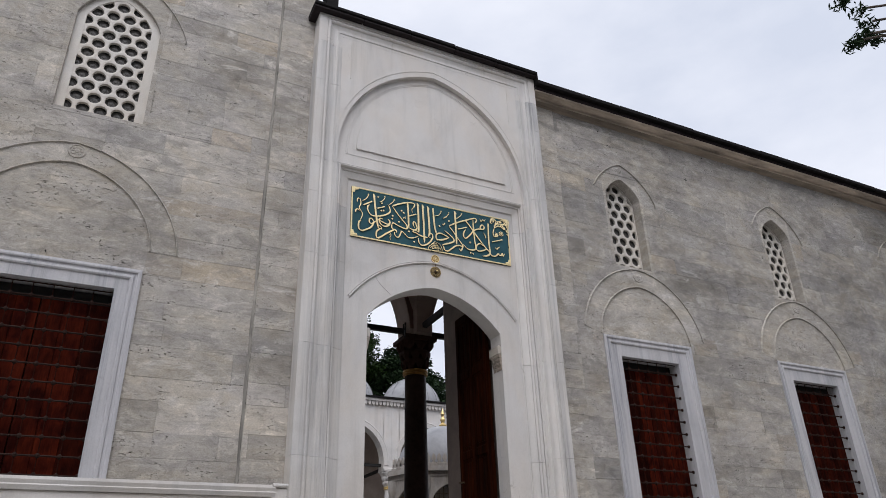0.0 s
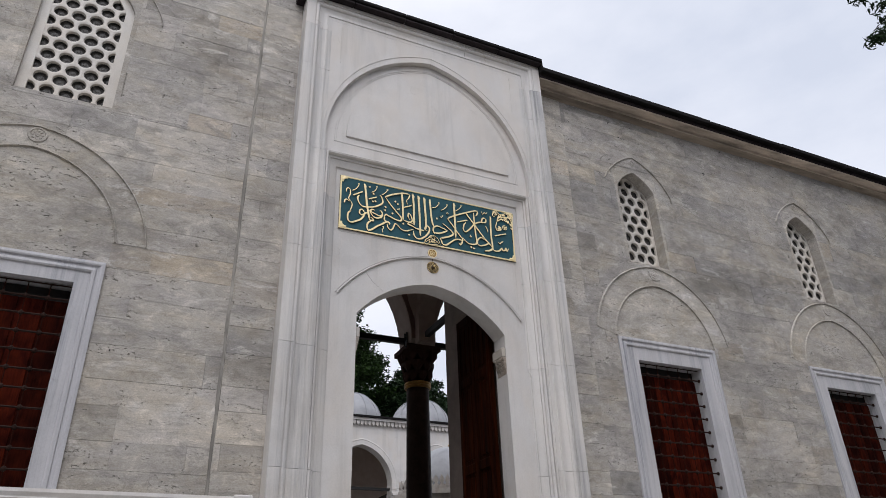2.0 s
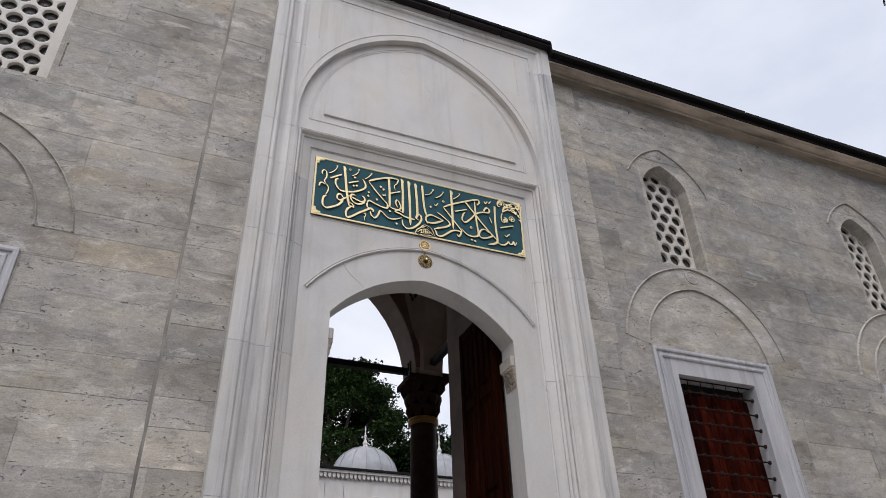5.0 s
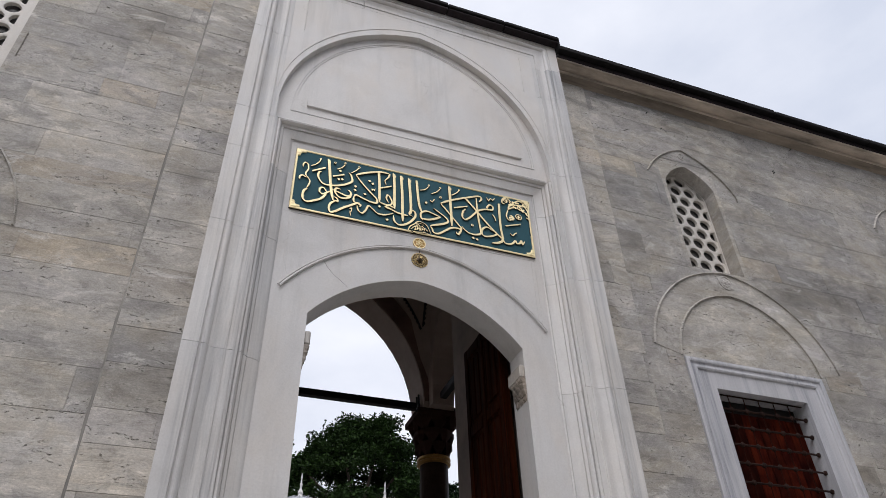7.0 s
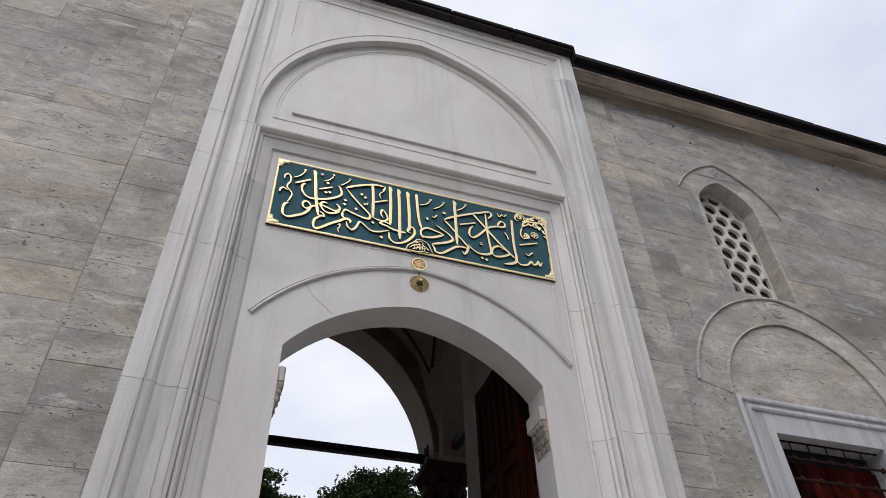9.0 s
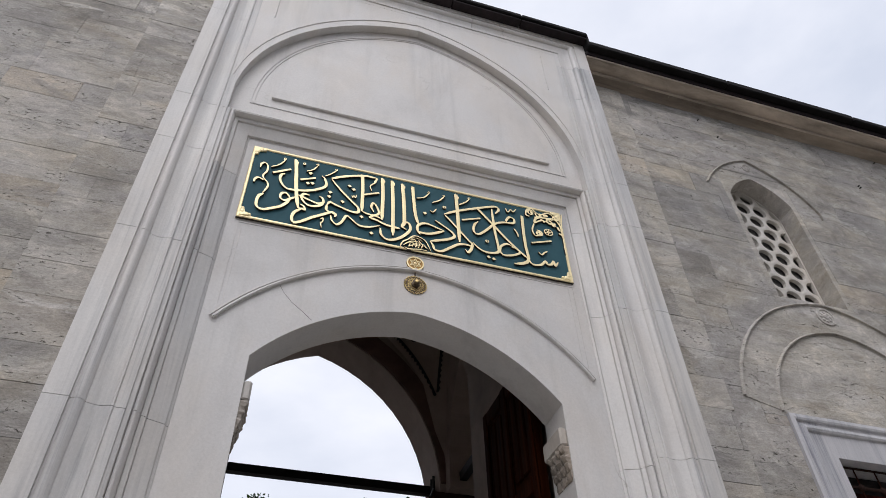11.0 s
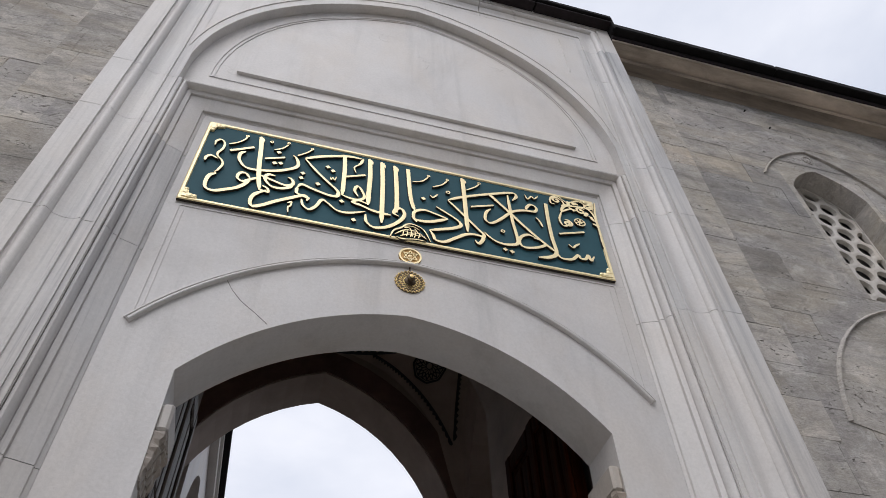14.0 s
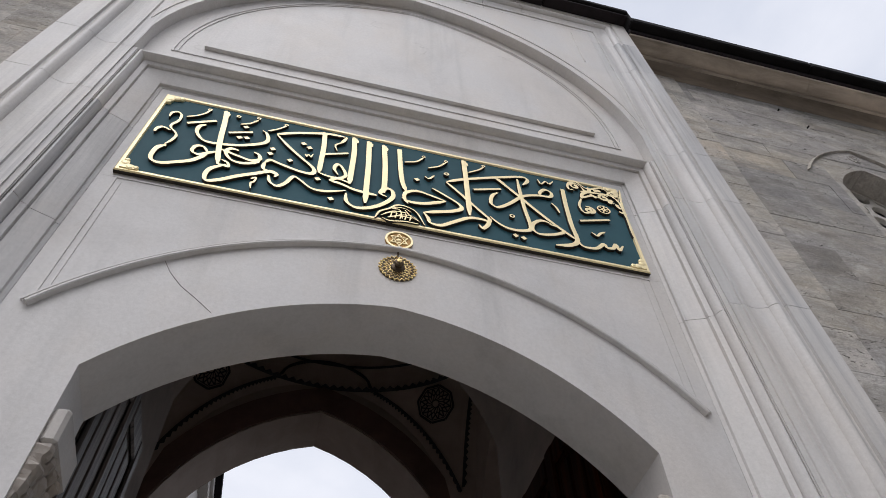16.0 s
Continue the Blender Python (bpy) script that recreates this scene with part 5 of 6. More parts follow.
# ---- trees ----
def tree(x, y, z0, top, rx, rz, label, seed, leaf=0.26, clumps=150, per=60, mat=None, group="courtyard trees", squash=1.0, boughs=()):
    mat = mat or LEAF
    g = np.random.default_rng(seed)
    t = thing("tree", label, "tree", (x, y, z0), group=group)
    cz = top - rz
    bm = bmesh.new()
    th = 0.32
    tube(bm, (x, y, z0), (x + 0.1, y, (z0 + cz) / 2), th, 10)
    tube(bm, (x + 0.1, y, (z0 + cz) / 2 - 0.1), (x, y + 0.1, cz), th * 0.75, 10)
    for k in range(9):
        a = k * 2.4
        e = Vector((x + rx * 0.7 * math.cos(a), y + rx * 0.7 * math.sin(a), cz + rz * (0.1 + 0.5 * ((k * 0.37) % 1))))
        s = Vector((x, y, cz - rz * 0.35 + 0.2 * k * rz / 9))
        m = s.lerp(e, 0.5) + Vector((0, 0, 0.3))
        tube(bm, s, m, 0.14, 7)
        tube(bm, m, e, 0.08, 7)
    for q in boughs:
        q = Vector(q)
        tube(bm, Vector((x, y, cz - rz * 0.3)).lerp(q, 0.35), q + Vector((0.3, 0, 0.3)), 0.035, 6)
    part("trunk", bm, BARK, t)
    d = g.normal(size=(clumps, 3))
    d /= np.linalg.norm(d, axis=1)[:, None]
    d[:, 2] = np.where(d[:, 2] < -0.5, -d[:, 2], d[:, 2])
    rad = g.uniform(0.55, 1.0, clumps) ** 0.5 * (1 + 0.12 * np.sin(d[:, 0] * 7 + seed) * np.cos(d[:, 1] * 6))
    cen = np.array([x, y, cz]) + d * rad[:, None] * np.array([rx, rx * squash, rz])
    if boughs:
        cen = np.concatenate([cen, np.array(boughs, dtype=float)])
    n = len(cen) * per
    spread = np.full(len(cen), rx * 0.105)
    spread[clumps:] = 0.15
    pos = np.repeat(cen, per, 0) + g.normal(size=(n, 3)).clip(-1.5, 1.5) * np.array([1, 1, 0.42]) * np.repeat(spread, per)[:, None]
    nor = g.normal(size=(n, 3)) + np.array([0, 0, 1.5])
    nor /= np.linalg.norm(nor, axis=1)[:, None]
    e1 = np.cross(nor, g.normal(size=(n, 3)))
    e1 /= np.linalg.norm(e1, axis=1)[:, None]
    e2 = np.cross(nor, e1)
    s = (leaf * g.uniform(0.6, 1.25, n))[:, None]
    wide = np.full((n, 1), 0.34)
    s[clumps * per:] *= 0.8
    wide[clumps * per:] = 0.15   # narrow leaves on the drooping tips
    fold = nor * s * 0.12
    V = np.stack([pos - e1 * s * 0.62, pos - e2 * s * wide + fold, pos + e1 * s * 0.62, pos + e2 * s * wide + fold], 1).reshape(-1, 3)
    me = bpy.data.meshes.new("crown")
    me.from_pydata(V.tolist(), [], [(4 * i, 4 * i + 1, 4 * i + 2, 4 * i + 3) for i in range(n)])
    me.materials.append(mat)
    ob = new("crown", me)
    ob.parent = t
    ob.matrix_parent_inverse = t.matrix_basis.inverted()
    return t


tree(12.3, 44.5, 0.0, 20.6, 4.4, 5.3, "large round-crowned broadleaf tree behind the far arcade", 3, 0.20, 330, 190)
tree(5.6, 47.0, 0.0, 21.6, 3.6, 6.0, "tall broadleaf tree behind the far arcade", 5, 0.20, 210, 190)
tree(18.8, 45.0, 0.0, 17.6, 3.4, 6.0, "dark broadleaf tree behind the far arcade", 8, 0.24, 200, 110, LEAF_DARK)
tree(24.0, 47.0, 0.0, 17.2, 4.2, 6.0, "dark broadleaf tree behind the far arcade", 9, 0.24, 190, 100, LEAF_DARK)
# only the boughs are in view; the unseen crown is enlarged to shade the wall
tree(21.0, -1.6, 0.0, 22.5, 7.2, 8.6, "tall dark-leaved tree standing before the wall", 12, 0.26, 330, 60, LEAF_DARK, "outer trees", 1.0,
     ((16.95, 8.14, 16.25), (17.35, 8.4, 15.1), (17.75, 8.4, 15.45), (18.2, 8.4, 15.7), (18.5, 8.4, 16.3), (18.0, 8.3, 16.5), (18.7, 8.4, 15.8)))


# ---- plaque over the door ----
PX0, PX1, PZ0, PZ1 = 2.778, 5.394, 6.096, 6.91
LX, LZ = 2.742, 6.118      # where the lettering is laid out from
PFACE = 8.364
plaque = thing("inscription_plaque", "dark teal plaque with raised gilded calligraphy and gilt border", "plaque", (CX, PFACE, PZ0))
part("board", soft_box(PX0 + 0.01, PX1 - 0.01, PFACE, PANEL - 0.0005, PZ0 + 0.01, PZ1 - 0.01, 0.004), GREEN, plaque)
part("border", sweep(bmesh.new(), [(PX0, PZ0), (PX0, PZ1), (PX1, PZ1), (PX1, PZ0)], [(0, 0.015), (0.0, -0.004), (0.006, -0.010), (0.020, -0.009), (0.024, 0.0), (0.024, 0.02)], PFACE, True), GOLD_PALE, plaque, "gilded border moulding")
# the border's sides get the same near-black, painting in their shade
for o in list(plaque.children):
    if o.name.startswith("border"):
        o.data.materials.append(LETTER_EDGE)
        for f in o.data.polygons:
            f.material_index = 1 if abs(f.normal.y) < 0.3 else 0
for x, sx in ((PX0, 1), (PX1, -1)):
    for z, sz in ((PZ0, 1), (PZ1, -1)):
        bm = prism(bmesh.new(), [(x + sx * 0.02, z + sz * 0.02), (x + sx * 0.10, z + sz * 0.02), (x + sx * 0.085, z + sz * 0.045), (x + sx * 0.055, z + sz * 0.05), (x + sx * 0.05, z + sz * 0.07), (x + sx * 0.03, z + sz * 0.095), (x + sx * 0.02, z + sz * 0.10)], PFACE - 0.014, PFACE + 0.01)
        for r, a in ((0.02, 0.062), (0.014, 0.088)):
            turned(bm, (x + sx * a, PFACE - 0.001, z + sz * 0.034), [(r, 0), (r, 0.012), (r * 0.5, 0.016)], 10, "y")
            turned(bm, (x + sx * 0.034, PFACE - 0.001, z + sz * a), [(r, 0), (r, 0.012), (r * 0.5, 0.016)], 10, "y")
        part("corner_scroll", bm, GOLD_PALE, plaque)


def smooth_line(pts, n=6):
    """Curve through the points."""
    P = [Vector(p) for p in pts]
    P = [P[0] * 2 - P[1]] + P + [P[-1] * 2 - P[-2]]
    out = []
    for i in range(1, len(P) - 2):
        a, b, c, d = P[i - 1:i + 3]
        for k in range(n):
            t = k / n
            out.append(0.5 * (2 * b + (c - a) * t + (2 * a - 5 * b + 4 * c - d) * t * t + (3 * b - a - 3 * c + d) * t ** 3))
    out.append(P[-2])
    return out


NIB = radians(-38)


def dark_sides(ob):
    """Gilding lies on the face alone; near-black on the cut sides stands for shadow."""
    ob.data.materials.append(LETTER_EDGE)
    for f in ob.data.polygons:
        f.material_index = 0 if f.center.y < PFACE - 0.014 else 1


def pen(width, *pts):
    """One raised stroke of a broad nib; places and width in centimetres from the plaque's lower left corner."""
    line = smooth_line(pts) if len(pts) > 2 else [Vector(pts[0]).lerp(Vector(pts[1]), k / 6) for k in range(7)]
    bm = bmesh.new()
    rows = []
    n = len(line)
    for i, p in enumerate(line):
        d = (line[min(i + 1, n - 1)] - line[max(i - 1, 0)]).normalized()
        ang = math.atan2(d.y, d.x)
        w = 1.26 * width * (0.52 + 0.48 * abs(math.sin(ang - NIB))) / 2
        f = i / (n - 1)
        w *= min(1.0, (0.45 + f * 6) if width < 2.3 else 1.0, 0.35 + (1 - f) * 6) if len(pts) > 2 else 1.0
        s = Vector((-d.y, d.x)) * w
        def at(q, y):
            return bm.verts.new((LX + q.x / 100, y, LZ + q.y / 100))
        rows.append((at(p + s, PFACE + 0.002), at(p + s * 0.98, PFACE - 0.017), at(p, PFACE - 0.0175), at(p - s * 0.98, PFACE - 0.017), at(p - s, PFACE + 0.002)))
    for a, b in zip(rows, rows[1:]):
        for k in range(4):
            bm.faces.new((a[k], a[k + 1], b[k + 1], b[k]))
    bm.faces.new(rows[0])
    bm.faces.new(rows[-1][::-1])
    if width >= 2.5:
        # slanted head with a small hook
        u, v = line[0]
        h = [(u - 0.62 * width, v - 0.2), (u - 0.1 * width, v + 1.3), (u + 0.95 * width, v - 2.2), (u + 0.85 * width, v - 5.2), (u + 0.45 * width, v - 3.4)]
        prism(bm, [(LX + p / 100, LZ + q / 100) for p, q in h], PFACE - 0.0165, PFACE + 0.002)
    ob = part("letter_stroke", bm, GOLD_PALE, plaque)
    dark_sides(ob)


def diamond(u, v, r=1.75):
    x, z = LX + u / 100, LZ + v / 100
    r /= 100
    dark_sides(part("letter_dot", prism(bmesh.new(), [(x - r, z + r * 0.15), (x + r * 0.1, z + r * 0.95), (x + r, z - r * 0.15), (x - r * 0.1, z - r * 0.95)], PFACE - 0.016, PFACE + 0.002), GOLD_PALE, plaque))


def ringlet(u, v, r, inner=0.45):
    x, z, r = LX + u / 100, LZ + v / 100, r / 100 * (1.3 if r < 2.0 else 1.0)
    c = bmesh.new()
    n = 14
    o = [(x + r * math.cos(2 * math.pi * k / n), z + r * math.sin(2 * math.pi * k / n)) for k in range(n + 1)]
    i_ = [(x + r * inner * math.cos(2 * math.pi * k / n), z + r * inner * math.sin(2 * math.pi * k / n)) for k in range(n + 1)]
    dark_sides(part("letter_ring", ribbon(c, i_, o, PFACE - 0.017, PFACE + 0.002), GOLD_PALE, plaque))


pen(1.3, (12.2, 53.7), (12.2, 58), (14.6, 60.4), (17.2, 57.6), (17.5, 51.4), (15.6, 46.3), (16.1, 42.8), (19.1, 39.3), (20.5, 35.4), (19.4, 30), (17.7, 26))
pen(1.5, (10, 36.2), (10.3, 39.8), (12.6, 42), (16.9, 40))
pen(2.0, (18.9, 25.5), (15.7, 22), (15.1, 14.5), (16.6, 10.1), (20.9, 8.9), (26.5, 11.8), (32.6, 15.8), (36.3, 20.9), (38.5, 26))
pen(1.7, (38.5, 26), (35, 30.9), (31.5, 29.9), (31.1, 24.9), (34.6, 22.8), (38.5, 26), (42.6, 29.4))
pen(1.6, (21.8, 50.8), (34.7, 59.3))
pen(0.9, (19.8, 57.4), (24.4, 60.8), (27.9, 65.7), (29.1, 70.1))
ringlet(28.8, 70, 0.9)
pen(2.6, (37.2, 71.6), (39, 58), (40.5, 43.9), (42.6, 29.6), (45, 17.6))
pen(1.6, (45, 17.6), (47.4, 17.4), (50, 17.2), (49, 20.5), (45.8, 22.3))
pen(1.9, (30.9, 53), (28.3, 50), (28.6, 43.7), (33.1, 37.2), (39.7, 36.3), (50.6, 39.1), (59.7, 44.6), (63.1, 49.5), (61.5, 56.4), (58.8, 59.4))
pen(1.9, (43.3, 31.8), (47.5, 30.4), (52.9, 28.5), (59, 26.8), (62.7, 29.4), (61.6, 33.7), (58.9, 35.3))
pen(1.9, (51.8, 33.9), (47.6, 34.2), (46.1, 29.8), (49.9, 24), (55.4, 22.7), (61.1, 25.6), (63.1, 30.1))
pen(2.0, (48.7, 18.4), (43, 12.6), (41.8, 6.2), (43.6, 1.8), (48.7, 4.2), (55.7, 10.3), (63.1, 15.7), (69.7, 20.4), (73, 19.1), (72.5, 16))
diamond(50, 59.5)
diamond(49.1, 47.3)
diamond(52.6, 48.3)
diamond(67, 42.6)
diamond(66.6, 37.5)
diamond(77, 34.8)
diamond(81.2, 54.6)
diamond(84.7, 51.5)
diamond(92.6, 22.4)
diamond(100.9, 7)
ringlet(44.1, 69.2, 1)
pen(0.9, (46.7, 61), (51.4, 64.5), (54.5, 69.8))
ringlet(54.4, 71.7, 0.9)
pen(1.4, (43, 49.7), (54.4, 55.2))
pen(0.9, (61.4, 60), (66.1, 64.6), (69.9, 70.1))
ringlet(69.5, 70.6, 0.9)
pen(2.0, (66.5, 58.7), (74.3, 63.5), (83.6, 67.7), (93.2, 70.9), (101.8, 71.1))
pen(2.1, (66.6, 58.2), (74.3, 48.1), (82.2, 39.2), (89.3, 31.4), (89.3, 26.2), (84.2, 25.7), (78.2, 27.4), (72.7, 29.3), (67.8, 31), (65.6, 27.4))
pen(1.8, (65.6, 27.4), (65.9, 21.9), (69.8, 19.9), (73.6, 18.4))
pen(1.7, (69.4, 16.7), (70.9, 11.4), (74.8, 8.6), (78.3, 12.8), (81, 19.8), (84.8, 17.8), (90.6, 12.7), (97.5, 12.4), (107.2, 16.6))
pen(2.4, (90.5, 71.5), (91.7, 55.1), (92.1, 41.1), (92.4, 28.4))
pen(1.7, (92.4, 28.4), (97.3, 26.8), (102.8, 26.9), (105.8, 30.7), (103.5, 37.7), (100.8, 40.4), (99.5, 35.5), (101.9, 30.1))
pen(0.9, (100, 64.1), (102.7, 70.9), (101.5, 65.4), (97.6, 60.1), (99, 54.2))
pen(1.4, (92.9, 47.9), (105, 53.9))
pen(0.7, (83.6, 44.2), (84.4, 41.8), (85.2, 44.3), (86.5, 42.1), (87.4, 45.8))
pen(2.6, (107, 72.2), (108.1, 53.5), (108.2, 36.9), (108.4, 23.5))
pen(2.6, (115.2, 71.5), (116.5, 45.7), (117, 24.8), (117.4, 8.9))
pen(2.2, (98.5, 23.2), (104.4, 21.9), (110.6, 19.3), (117, 18.3), (122.7, 18))
pen(1.6, (98.2, 23.1), (102.3, 26.2), (108.3, 24.4))
pen(2.6, (123.8, 70.4), (125.3, 49.3), (125.9, 33.3), (126, 21.6))
pen(2.4, (132.4, 70.4), (133.7, 50), (135, 36.9), (137.3, 27.4))
pen(2.0, (107.5, 14.2), (108.4, 7.5), (113, 3.6), (119.7, 5.5), (126.5, 11.7), (130.8, 19.5), (129.8, 25.6), (126.3, 25.8), (124.4, 20.6), (127.7, 18.4))
pen(0.9, (62.2, 10.5), (64.3, 12.3), (64.1, 8.3), (62.9, 6.9), (63.7, 2))
pen(2.1, (135.6, 21), (139.2, 18.3), (147.2, 19.3), (158.4, 25.3))
pen(1.8, (158.4, 25.3), (150.7, 28), (143, 29.7), (137.3, 26.1), (136.7, 20.4), (138.7, 16.2))
pen(2.1, (151, 35.8), (157.4, 31.5), (164.5, 26.1), (166.5, 21.4), (161.2, 17.1), (153.1, 13.7), (146.7, 11))
pen(2.6, (169.6, 72.5), (170.1, 54.6), (170.4, 35.3), (170.7, 16.6))
pen(1.9, (159, 45.3), (166.7, 50.5), (178.5, 56.8), (192.6, 63.5), (204.2, 68.1), (207, 65.1), (203.6, 59.2))
pen(2.1, (159, 44.8), (164.8, 37.9), (171.8, 28.7), (178.1, 20.6), (181.1, 16.4), (179.4, 11.6))
pen(1.9, (146.7, 11), (148.8, 7.1), (150.2, 3), (155.6, 2.6), (162.6, 8.2), (169.8, 13.9), (176.4, 15.2), (180.6, 13.4), (177.2, 7.2), (175, 10.1))
pen(1.4, (173.9, 43), (189.9, 49.6))
pen(2.6, (189, 59.8), (193.6, 53.7), (199.7, 46.2), (207.7, 35.5), (216.4, 25.1), (223.4, 17.8), (228, 13.3))
pen(2.0, (200.7, 64.4), (201, 49.9), (201.7, 34.4), (203.1, 19.6), (202.2, 14.1), (196.4, 11.7), (190.4, 12), (185.4, 15), (181.3, 19.8))
pen(1.8, (187.5, 44.9), (184.2, 40.5), (183.1, 32.8), (186.9, 30.1), (194.1, 36.8), (202.2, 46.6), (210.8, 50.8), (218.6, 52.1), (219.9, 57), (216.2, 58.9), (212.7, 53.7), (214.2, 51))
pen(1.8, (215.7, 23.8), (210.7, 25.6), (205.7, 21.9), (204.1, 16.1), (207, 12.4), (214.5, 14), (221.5, 18.6), (219.2, 22.1), (214.2, 23.3))
pen(2.3, (227.8, 63.9), (227.1, 46.1), (227.1, 28.2), (228, 13.3), (223.6, 7.8), (215.1, 5.1))
pen(1.8, (228, 13.3), (230.8, 8.7), (237.8, 9.5), (242.9, 14.8), (244, 11.9), (247.6, 12.6), (250, 16.6), (250.9, 11.8), (254, 16.5))
pen(1.4, (233, 33.2), (251.7, 40.3))
pen(1.2, (237.8, 24), (240.5, 21.5), (242.8, 24.2), (246, 26.7))
ringlet(193.9, 24.2, 1.2)
ringlet(159.2, 53.7, 1.2)
diamond(194, 6.8)
diamond(198.2, 5.9)
diamond(142.8, 41.7)
pen(1.0, (147, 46.6), (149.3, 44.8), (152.4, 49.3))
pen(0.9, (135.8, 57.3), (142.2, 60.5), (146.2, 66.3))
ringlet(146.2, 67.5, 0.9)
pen(0.9, (148.9, 56.1), (155.1, 60.6), (159.1, 66.3))
ringlet(159.1, 67.5, 0.9)
pen(0.9, (171.8, 60.4), (178.1, 65.9), (181.5, 70.8))
ringlet(181.2, 71.3, 0.9)
pen(0.9, (213.5, 69.4), (215.1, 64.8), (218.2, 68.9), (220.1, 66.7), (223.2, 70.8))
pen(1.3, (218.6, 45.6), (220.8, 42.2), (222.1, 37))
pen(1.3, (235.1, 65.5), (231.8, 66.6), (233.1, 72.9), (237.9, 75.9), (240.9, 72.9), (244.9, 70.4), (252.2, 74.3), (254.3, 73.4))
pen(1.5, (240.3, 71.6), (243, 66.8), (249.9, 67.6), (258, 67.8), (262.2, 62), (263.1, 51.9), (263, 45))
pen(1.3, (238.2, 58.2), (245.8, 63.3), (252.9, 61.9), (259.6, 58.8))
pen(1.3, (238.1, 57.6), (235.6, 49.1), (237.5, 42.9), (242, 45.5), (241.7, 50.2))
pen(1.0, (251.4, 75.2), (255.6, 73.3), (259.8, 68.5))
pen(1.2, (265.9, 77.2), (263.8, 62), (263.3, 45.1), (262.7, 27.8))
pen(0.9, (123, -1.6), (124.9, 4.3), (129.1, 8.1), (133.5, 12.9), (138.5, 12.8), (143.3, 9.4), (147.3, -0.2))
pen(0.7, (127.3, 3.3), (132.2, 6.9), (138.4, 7.2))
pen(0.7, (128.9, 0.5), (134.9, 3.7), (141.4, 3.2))
pen(0.7, (130.8, 8.7), (134.7, 8.7), (136.3, 1.4))
pen(0.7, (137.3, 9.6), (140, 5.5), (143.9, 2.3))
pen(0.7, (126.2, -0.5), (130.1, -2), (137.6, -0.3), (144.5, -0.2))
# small knotted writing inside the cartouche
for u in (130.2, 132.6, 135.0, 137.4, 139.8):
    pen(0.55, (u, 1.0), (u + 0.6, 4.6), (u + 0.2, 7.6 - abs(u - 135) * 0.4))
pen(0.55, (125.6, 1.2), (130.5, 5.4), (135.5, 4.8), (141.0, 5.6), (145.0, 1.2))
pen(0.55, (131.2, 9.6), (134.2, 11.0), (138.0, 10.6), (140.6, 8.4))


def curl(u, v, r, start, turns, width, hand=1):
    """Scroll that winds inwards to a small eye."""
    n = 9
    pts = []
    for k in range(n):
        f = k / (n - 1)
        a = start + hand * turns * 2 * math.pi * f
        q = r * (1 - 0.72 * f)
        pts.append((u + q * math.cos(a), v + q * math.sin(a)))
    pen(width, *pts)
    ringlet(*pts[-1], 1.0, 0.1)


# scrolled leaf ornament in the corner
curl(236.6, 70.6, 3.6, 0.3, 1.1, 1.5)
curl(241.0, 46.5, 3.8, 2.0, -1.1, 1.6, 1)
curl(253.4, 63.6, 4.0, 0.6, 1.15, 1.5)
curl(260.0, 69.2, 3.4, 3.4, -1.0, 1.4)
for k, (u, v) in enumerate(((241.5, 66.0), (245.2, 69.5), (246.8, 63.6), (250.2, 70.6), (256.6, 61.0), (260.4, 56.8), (262.0, 50.6))):
    a = 0.9 * k + 0.4
    pen(2.2, (u - 2.4 * math.cos(a), v - 2.4 * math.sin(a)), (u, v), (u + 2.6 * math.cos(a + 0.4), v + 2.6 * math.sin(a + 0.4)))
pen(1.8, (238.5, 58.0), (239.8, 63.0), (243.5, 66.5), (249.0, 67.4))
# wheel ornament
ringlet(250.3, 50.3, 4.1, 0.8)
ringlet(250.3, 50.3, 1.1, 0.2)
for k in range(6):
    c, q = math.cos(math.pi * k / 3 + 0.3), math.sin(math.pi * k / 3 + 0.3)
    pen(0.75, (250.3 + 1.0 * c, 50.3 + 1.0 * q), (250.3 + 3.4 * c, 50.3 + 3.4 * q))


# ---- gilt roundel and boss over the arch ----
def star_roundel(x, z, r):
    t = thing("roundel", "small gilded roundel with six-pointed star", "roundel", (x, PANEL, z))
    part("disc", turned(bmesh.new(), (x, PANEL, z), [(r, 0.0), (r, 0.010), (r * 0.9, 0.012), (r * 0.86, 0.007), (0.01, 0.007)], 28, "y"), OLD_GOLD, t)
    part("rim", ribbon(bmesh.new(), *[[(x + r * f * math.cos(2 * math.pi * k / 28), z + r * f * math.sin(2 * math.pi * k / 28)) for k in range(29)] for f in (0.99, 0.84)], PANEL - 0.013, PANEL), GOLD_PALE, t)
    for k in range(2):
        pts = [(x + r * 0.74 * math.cos(math.pi / 2 + math.pi * k + 2 * math.pi * i / 3), z + r * 0.74 * math.sin(math.pi / 2 + math.pi * k + 2 * math.pi * i / 3)) for i in range(3)]
        part("star_band", sweep(bmesh.new(), pts[::-1], [(0, 0.004), (0, -0.002), (0.0045, -0.002), (0.0045, 0.004)], PANEL - 0.0105, True), GOLD_PALE, t)
    part("eye", turned(bmesh.new(), (x, PANEL - 0.006, z), [(r * 0.2, 0), (r * 0.2, 0.004), (r * 0.1, 0.007)], 10, "y"), GOLD_PALE, t)
    part("link", box_bm(x - 0.004, x + 0.004, PANEL - 0.006, PANEL - 0.001, z - r - 0.05, z - r), BRASS_DARK, t)


star_roundel(4.098, 5.985, 0.067)
boss = thing("boss", "tarnished brass boss on a toothed rosette plate", "boss", (4.10, PANEL, 5.78))
bx, bz = 4.10, 5.775
part("backplate", turned(bmesh.new(), (bx, PANEL, bz), [(0.084, 0.0), (0.084, 0.004), (0.03, 0.007)], 32, "y"), BRASS_DARK, boss)
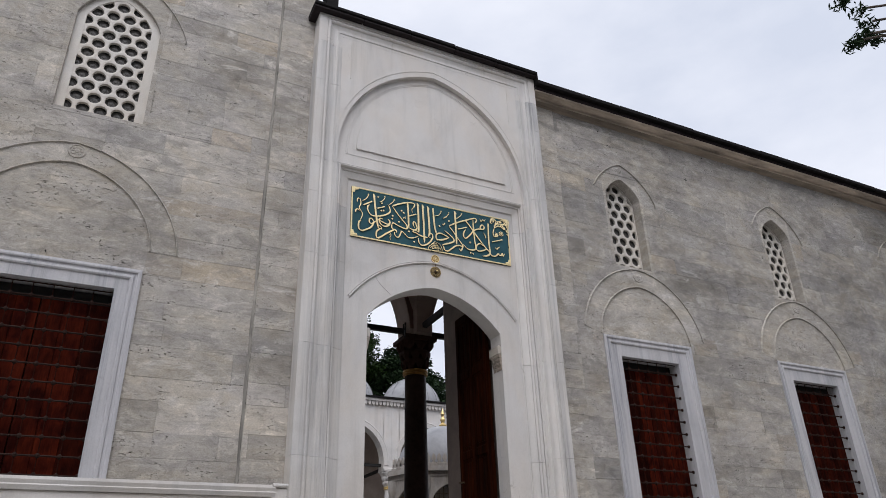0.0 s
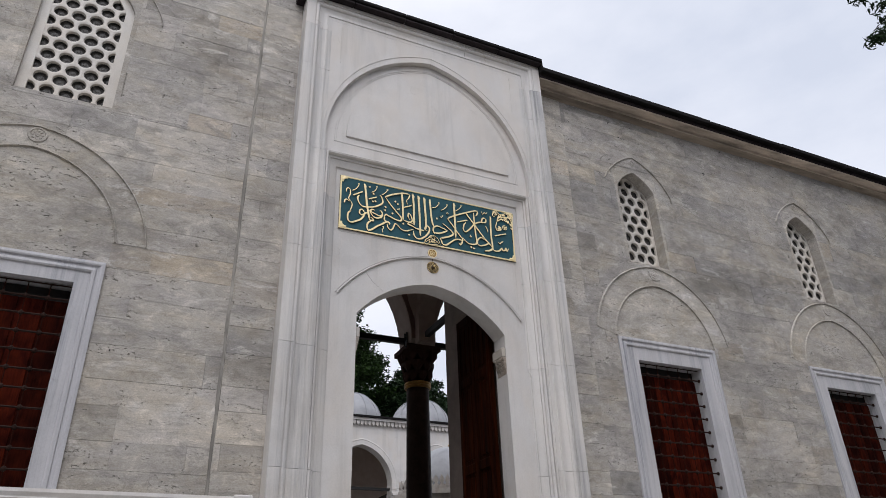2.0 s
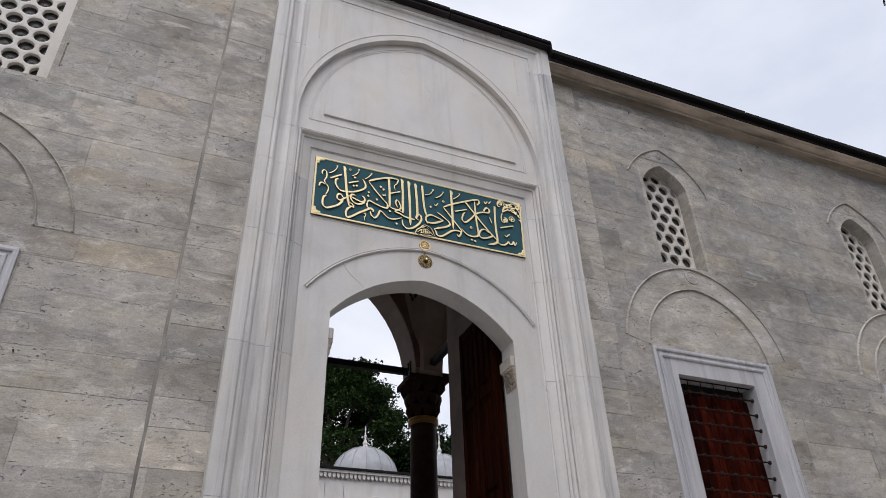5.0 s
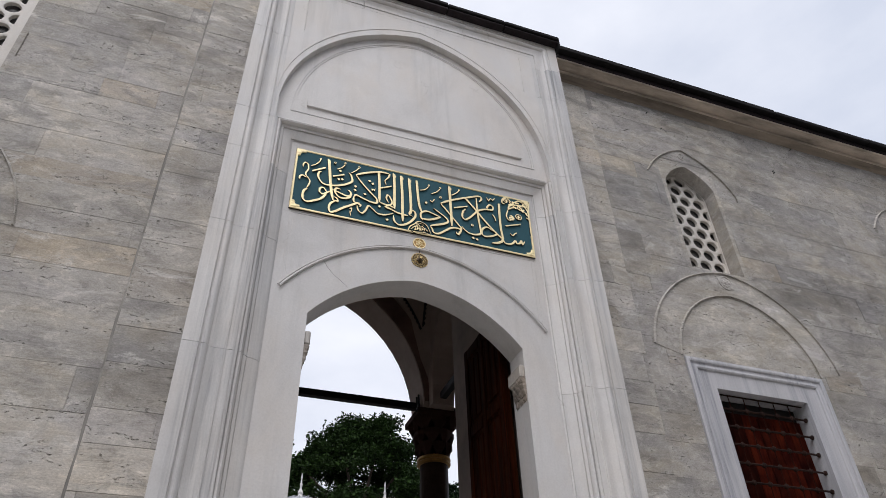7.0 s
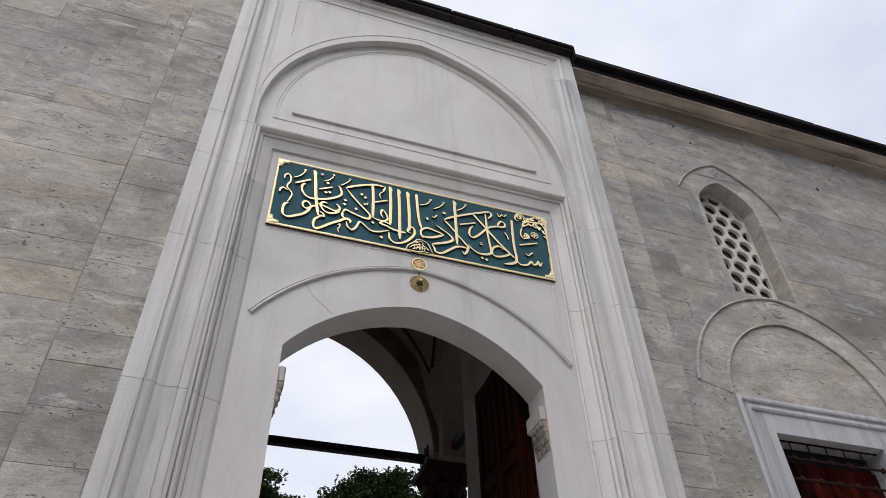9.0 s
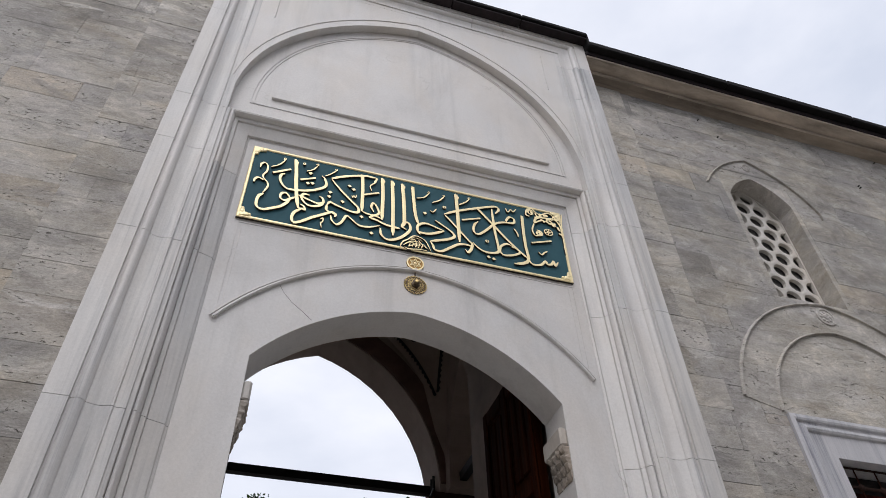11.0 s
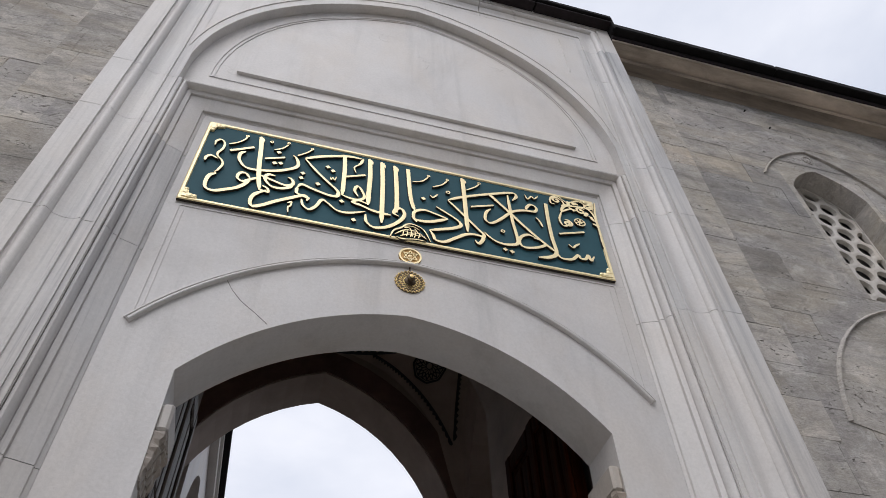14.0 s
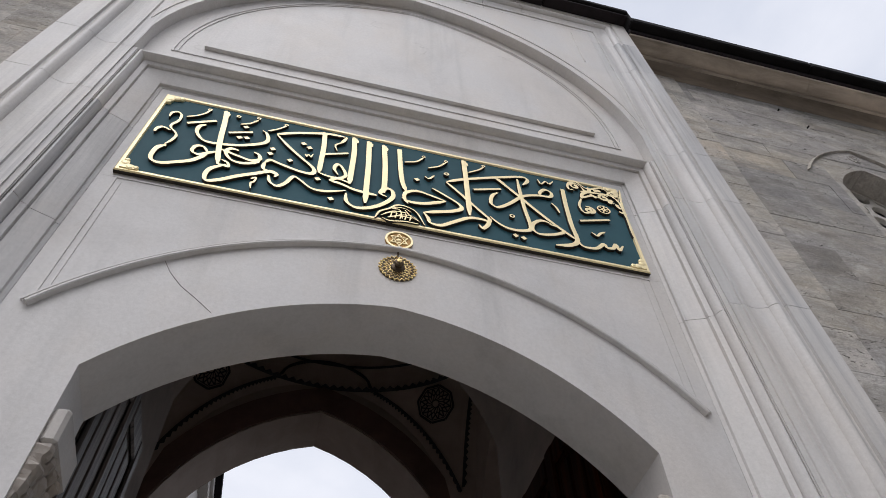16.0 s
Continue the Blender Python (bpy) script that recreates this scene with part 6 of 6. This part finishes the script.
for r0, r1, n in ((0.088, 0.073, 24), (0.066, 0.050, 20), (0.046, 0.034, 16)):
    a = [(bx + (r0 if k % 2 else r1) * math.cos(math.pi * k / n), bz + (r0 if k % 2 else r1) * math.sin(math.pi * k / n)) for k in range(2 * n + 1)]
    c = [(bx + ((r0 if k % 2 else r1) - 0.003) * math.cos(math.pi * k / n), bz + ((r0 if k % 2 else r1) - 0.003) * math.sin(math.pi * k / n)) for k in range(2 * n + 1)]
    part("zigzag_ring", ribbon(bmesh.new(), c, a, PANEL - 0.010, PANEL - 0.003), GOLD, boss)
part("knob", turned(bmesh.new(), (bx, PANEL - 0.004, bz), [(0.034, 0.0), (0.030, 0.012), (0.018, 0.018), (0.019, 0.028), (0.023, 0.032), (0.020, 0.040), (0.009, 0.045)], 18, "y"), BRASS_DARK, boss)
part("knob_tip", turned(bmesh.new(), (bx, PANEL - 0.0495, bz), [(0.012, 0.0), (0.011, 0.004), (0.004, 0.006)], 12, "y"), GOLD, boss)


# ---- ashlar blocks of the outer wall ----
rng = random.Random(7)
COURSES = [0.27, 0.31, 0.24, 0.34, 0.29, 0.33, 0.26, 0.36, 0.30, 0.25, 0.32, 0.28]


def ashlar(wall, x0, x1, z0, z1, y, avoid, near, block=STONE, joined=STONE_ALL, open_joint=1.0):
    """Courses of blocks with fine joints; those in the near stretch become pieces of their own."""
    rest = bmesh.new()
    made = 0
    z, k = z0, 0
    while z < z1 - 0.02:
        h = min(COURSES[k % 12] * rng.uniform(0.94, 1.08), z1 - z)
        x = x0 - rng.uniform(0.0, 0.8)
        while x < x1:
            w = rng.choice((0.5, 0.8, 1.1, 1.4, 1.7)) * rng.uniform(0.8, 1.15)
            r = [(max(x, x0), min(x + w, x1), z, z + h)]
            x += w
            if r[0][1] - r[0][0] < 0.03:
                continue
            for a in avoid:
                r = cut(r, a)
            lift = rng.uniform(0.0, 0.004)
            for a, b, c, d in r:
                if b - a < 0.02 or d - c < 0.015:
                    continue
                g, gz = rng.uniform(0.0005, 0.0018) * open_joint, rng.uniform(0.0006, 0.0028) * open_joint
                args = (a + g, b - g, y - lift, y + 0.02, c + gz, d - gz)
                if near(a, b, c, d) and made < 300:
                    part("stone_block", box_bm(*args), block, wall)
                    made += 1
                else:
                    box(rest, *args)
        z += h
        k += 1
    ob = part("stone_blocks", rest, joined, wall)
    ob["kind"] = "stuff"


# grey strip added in the corner between wall and strip, for its soft shade
CORNER_SHADE = plain("corner_shade_grey", (0.38, 0.36, 0.33), 0.95, 0, 0.5, 5.0, 0.4, (2, 2, 0.5))
run = bmesh.new()
drift = random.Random(21)
zs = [TERRACE + 0.22 * k for k in range(49)]
rows = [[run.verts.new(p + (z,)) for p in ((1.5995 - drift.uniform(0.022, 0.034), WALL_L - 0.0055), (1.5995, STRIP + drift.uniform(0.045, 0.055)), (1.5995, WALL_L + 0.01))] for z in zs]
for a, b in zip(rows, rows[1:]):
    for k in range(3):
        run.faces.new((a[k], a[(k + 1) % 3], b[(k + 1) % 3], b[k]))
run.faces.new(rows[0])
run.faces.new(rows[-1][::-1])
part("corner_mortar", run, CORNER_SHADE, wall_strip, "grey strip added for the soft shade in the corner")


def avoid_for(bs):
    out = []
    for b in bs:
        out += [(b["cx"] - b["fh"] + 0.02, b["cx"] + b["fh"] - 0.02, SILL - 0.2, b["ft"] - 0.02),
                (b["gx"] - b["gh"] - 0.06, b["gx"] + b["gh"] + 0.06, b["g0"] - 0.03, b["gp"] + 0.06)]
    return out


ashlar(wall_left, -14.0, 1.6, TERRACE, 12.6, WALL_L, avoid_for((BAYS[0], BAYS[-1])), lambda a, b, c, d: a > -2.2 and d < 10.6, open_joint=0.75)
ashlar(wall_strip_right, 6.07, 6.60, TERRACE, 9.503, WALL_R - 0.018, [], lambda a, b, c, d: True)
ashlar(wall_strip, 1.6, 2.11, TERRACE, 12.6, STRIP, [], lambda a, b, c, d: d < 10.6)
ashlar(wall_right, 6.60, 30.0, TERRACE, 9.503, WALL_R, avoid_for(BAYS[1:-1]), lambda a, b, c, d: b < 13.4, STONE_GREY_SHADED, STONE_GREY_SHADED_ALL, 0.6)
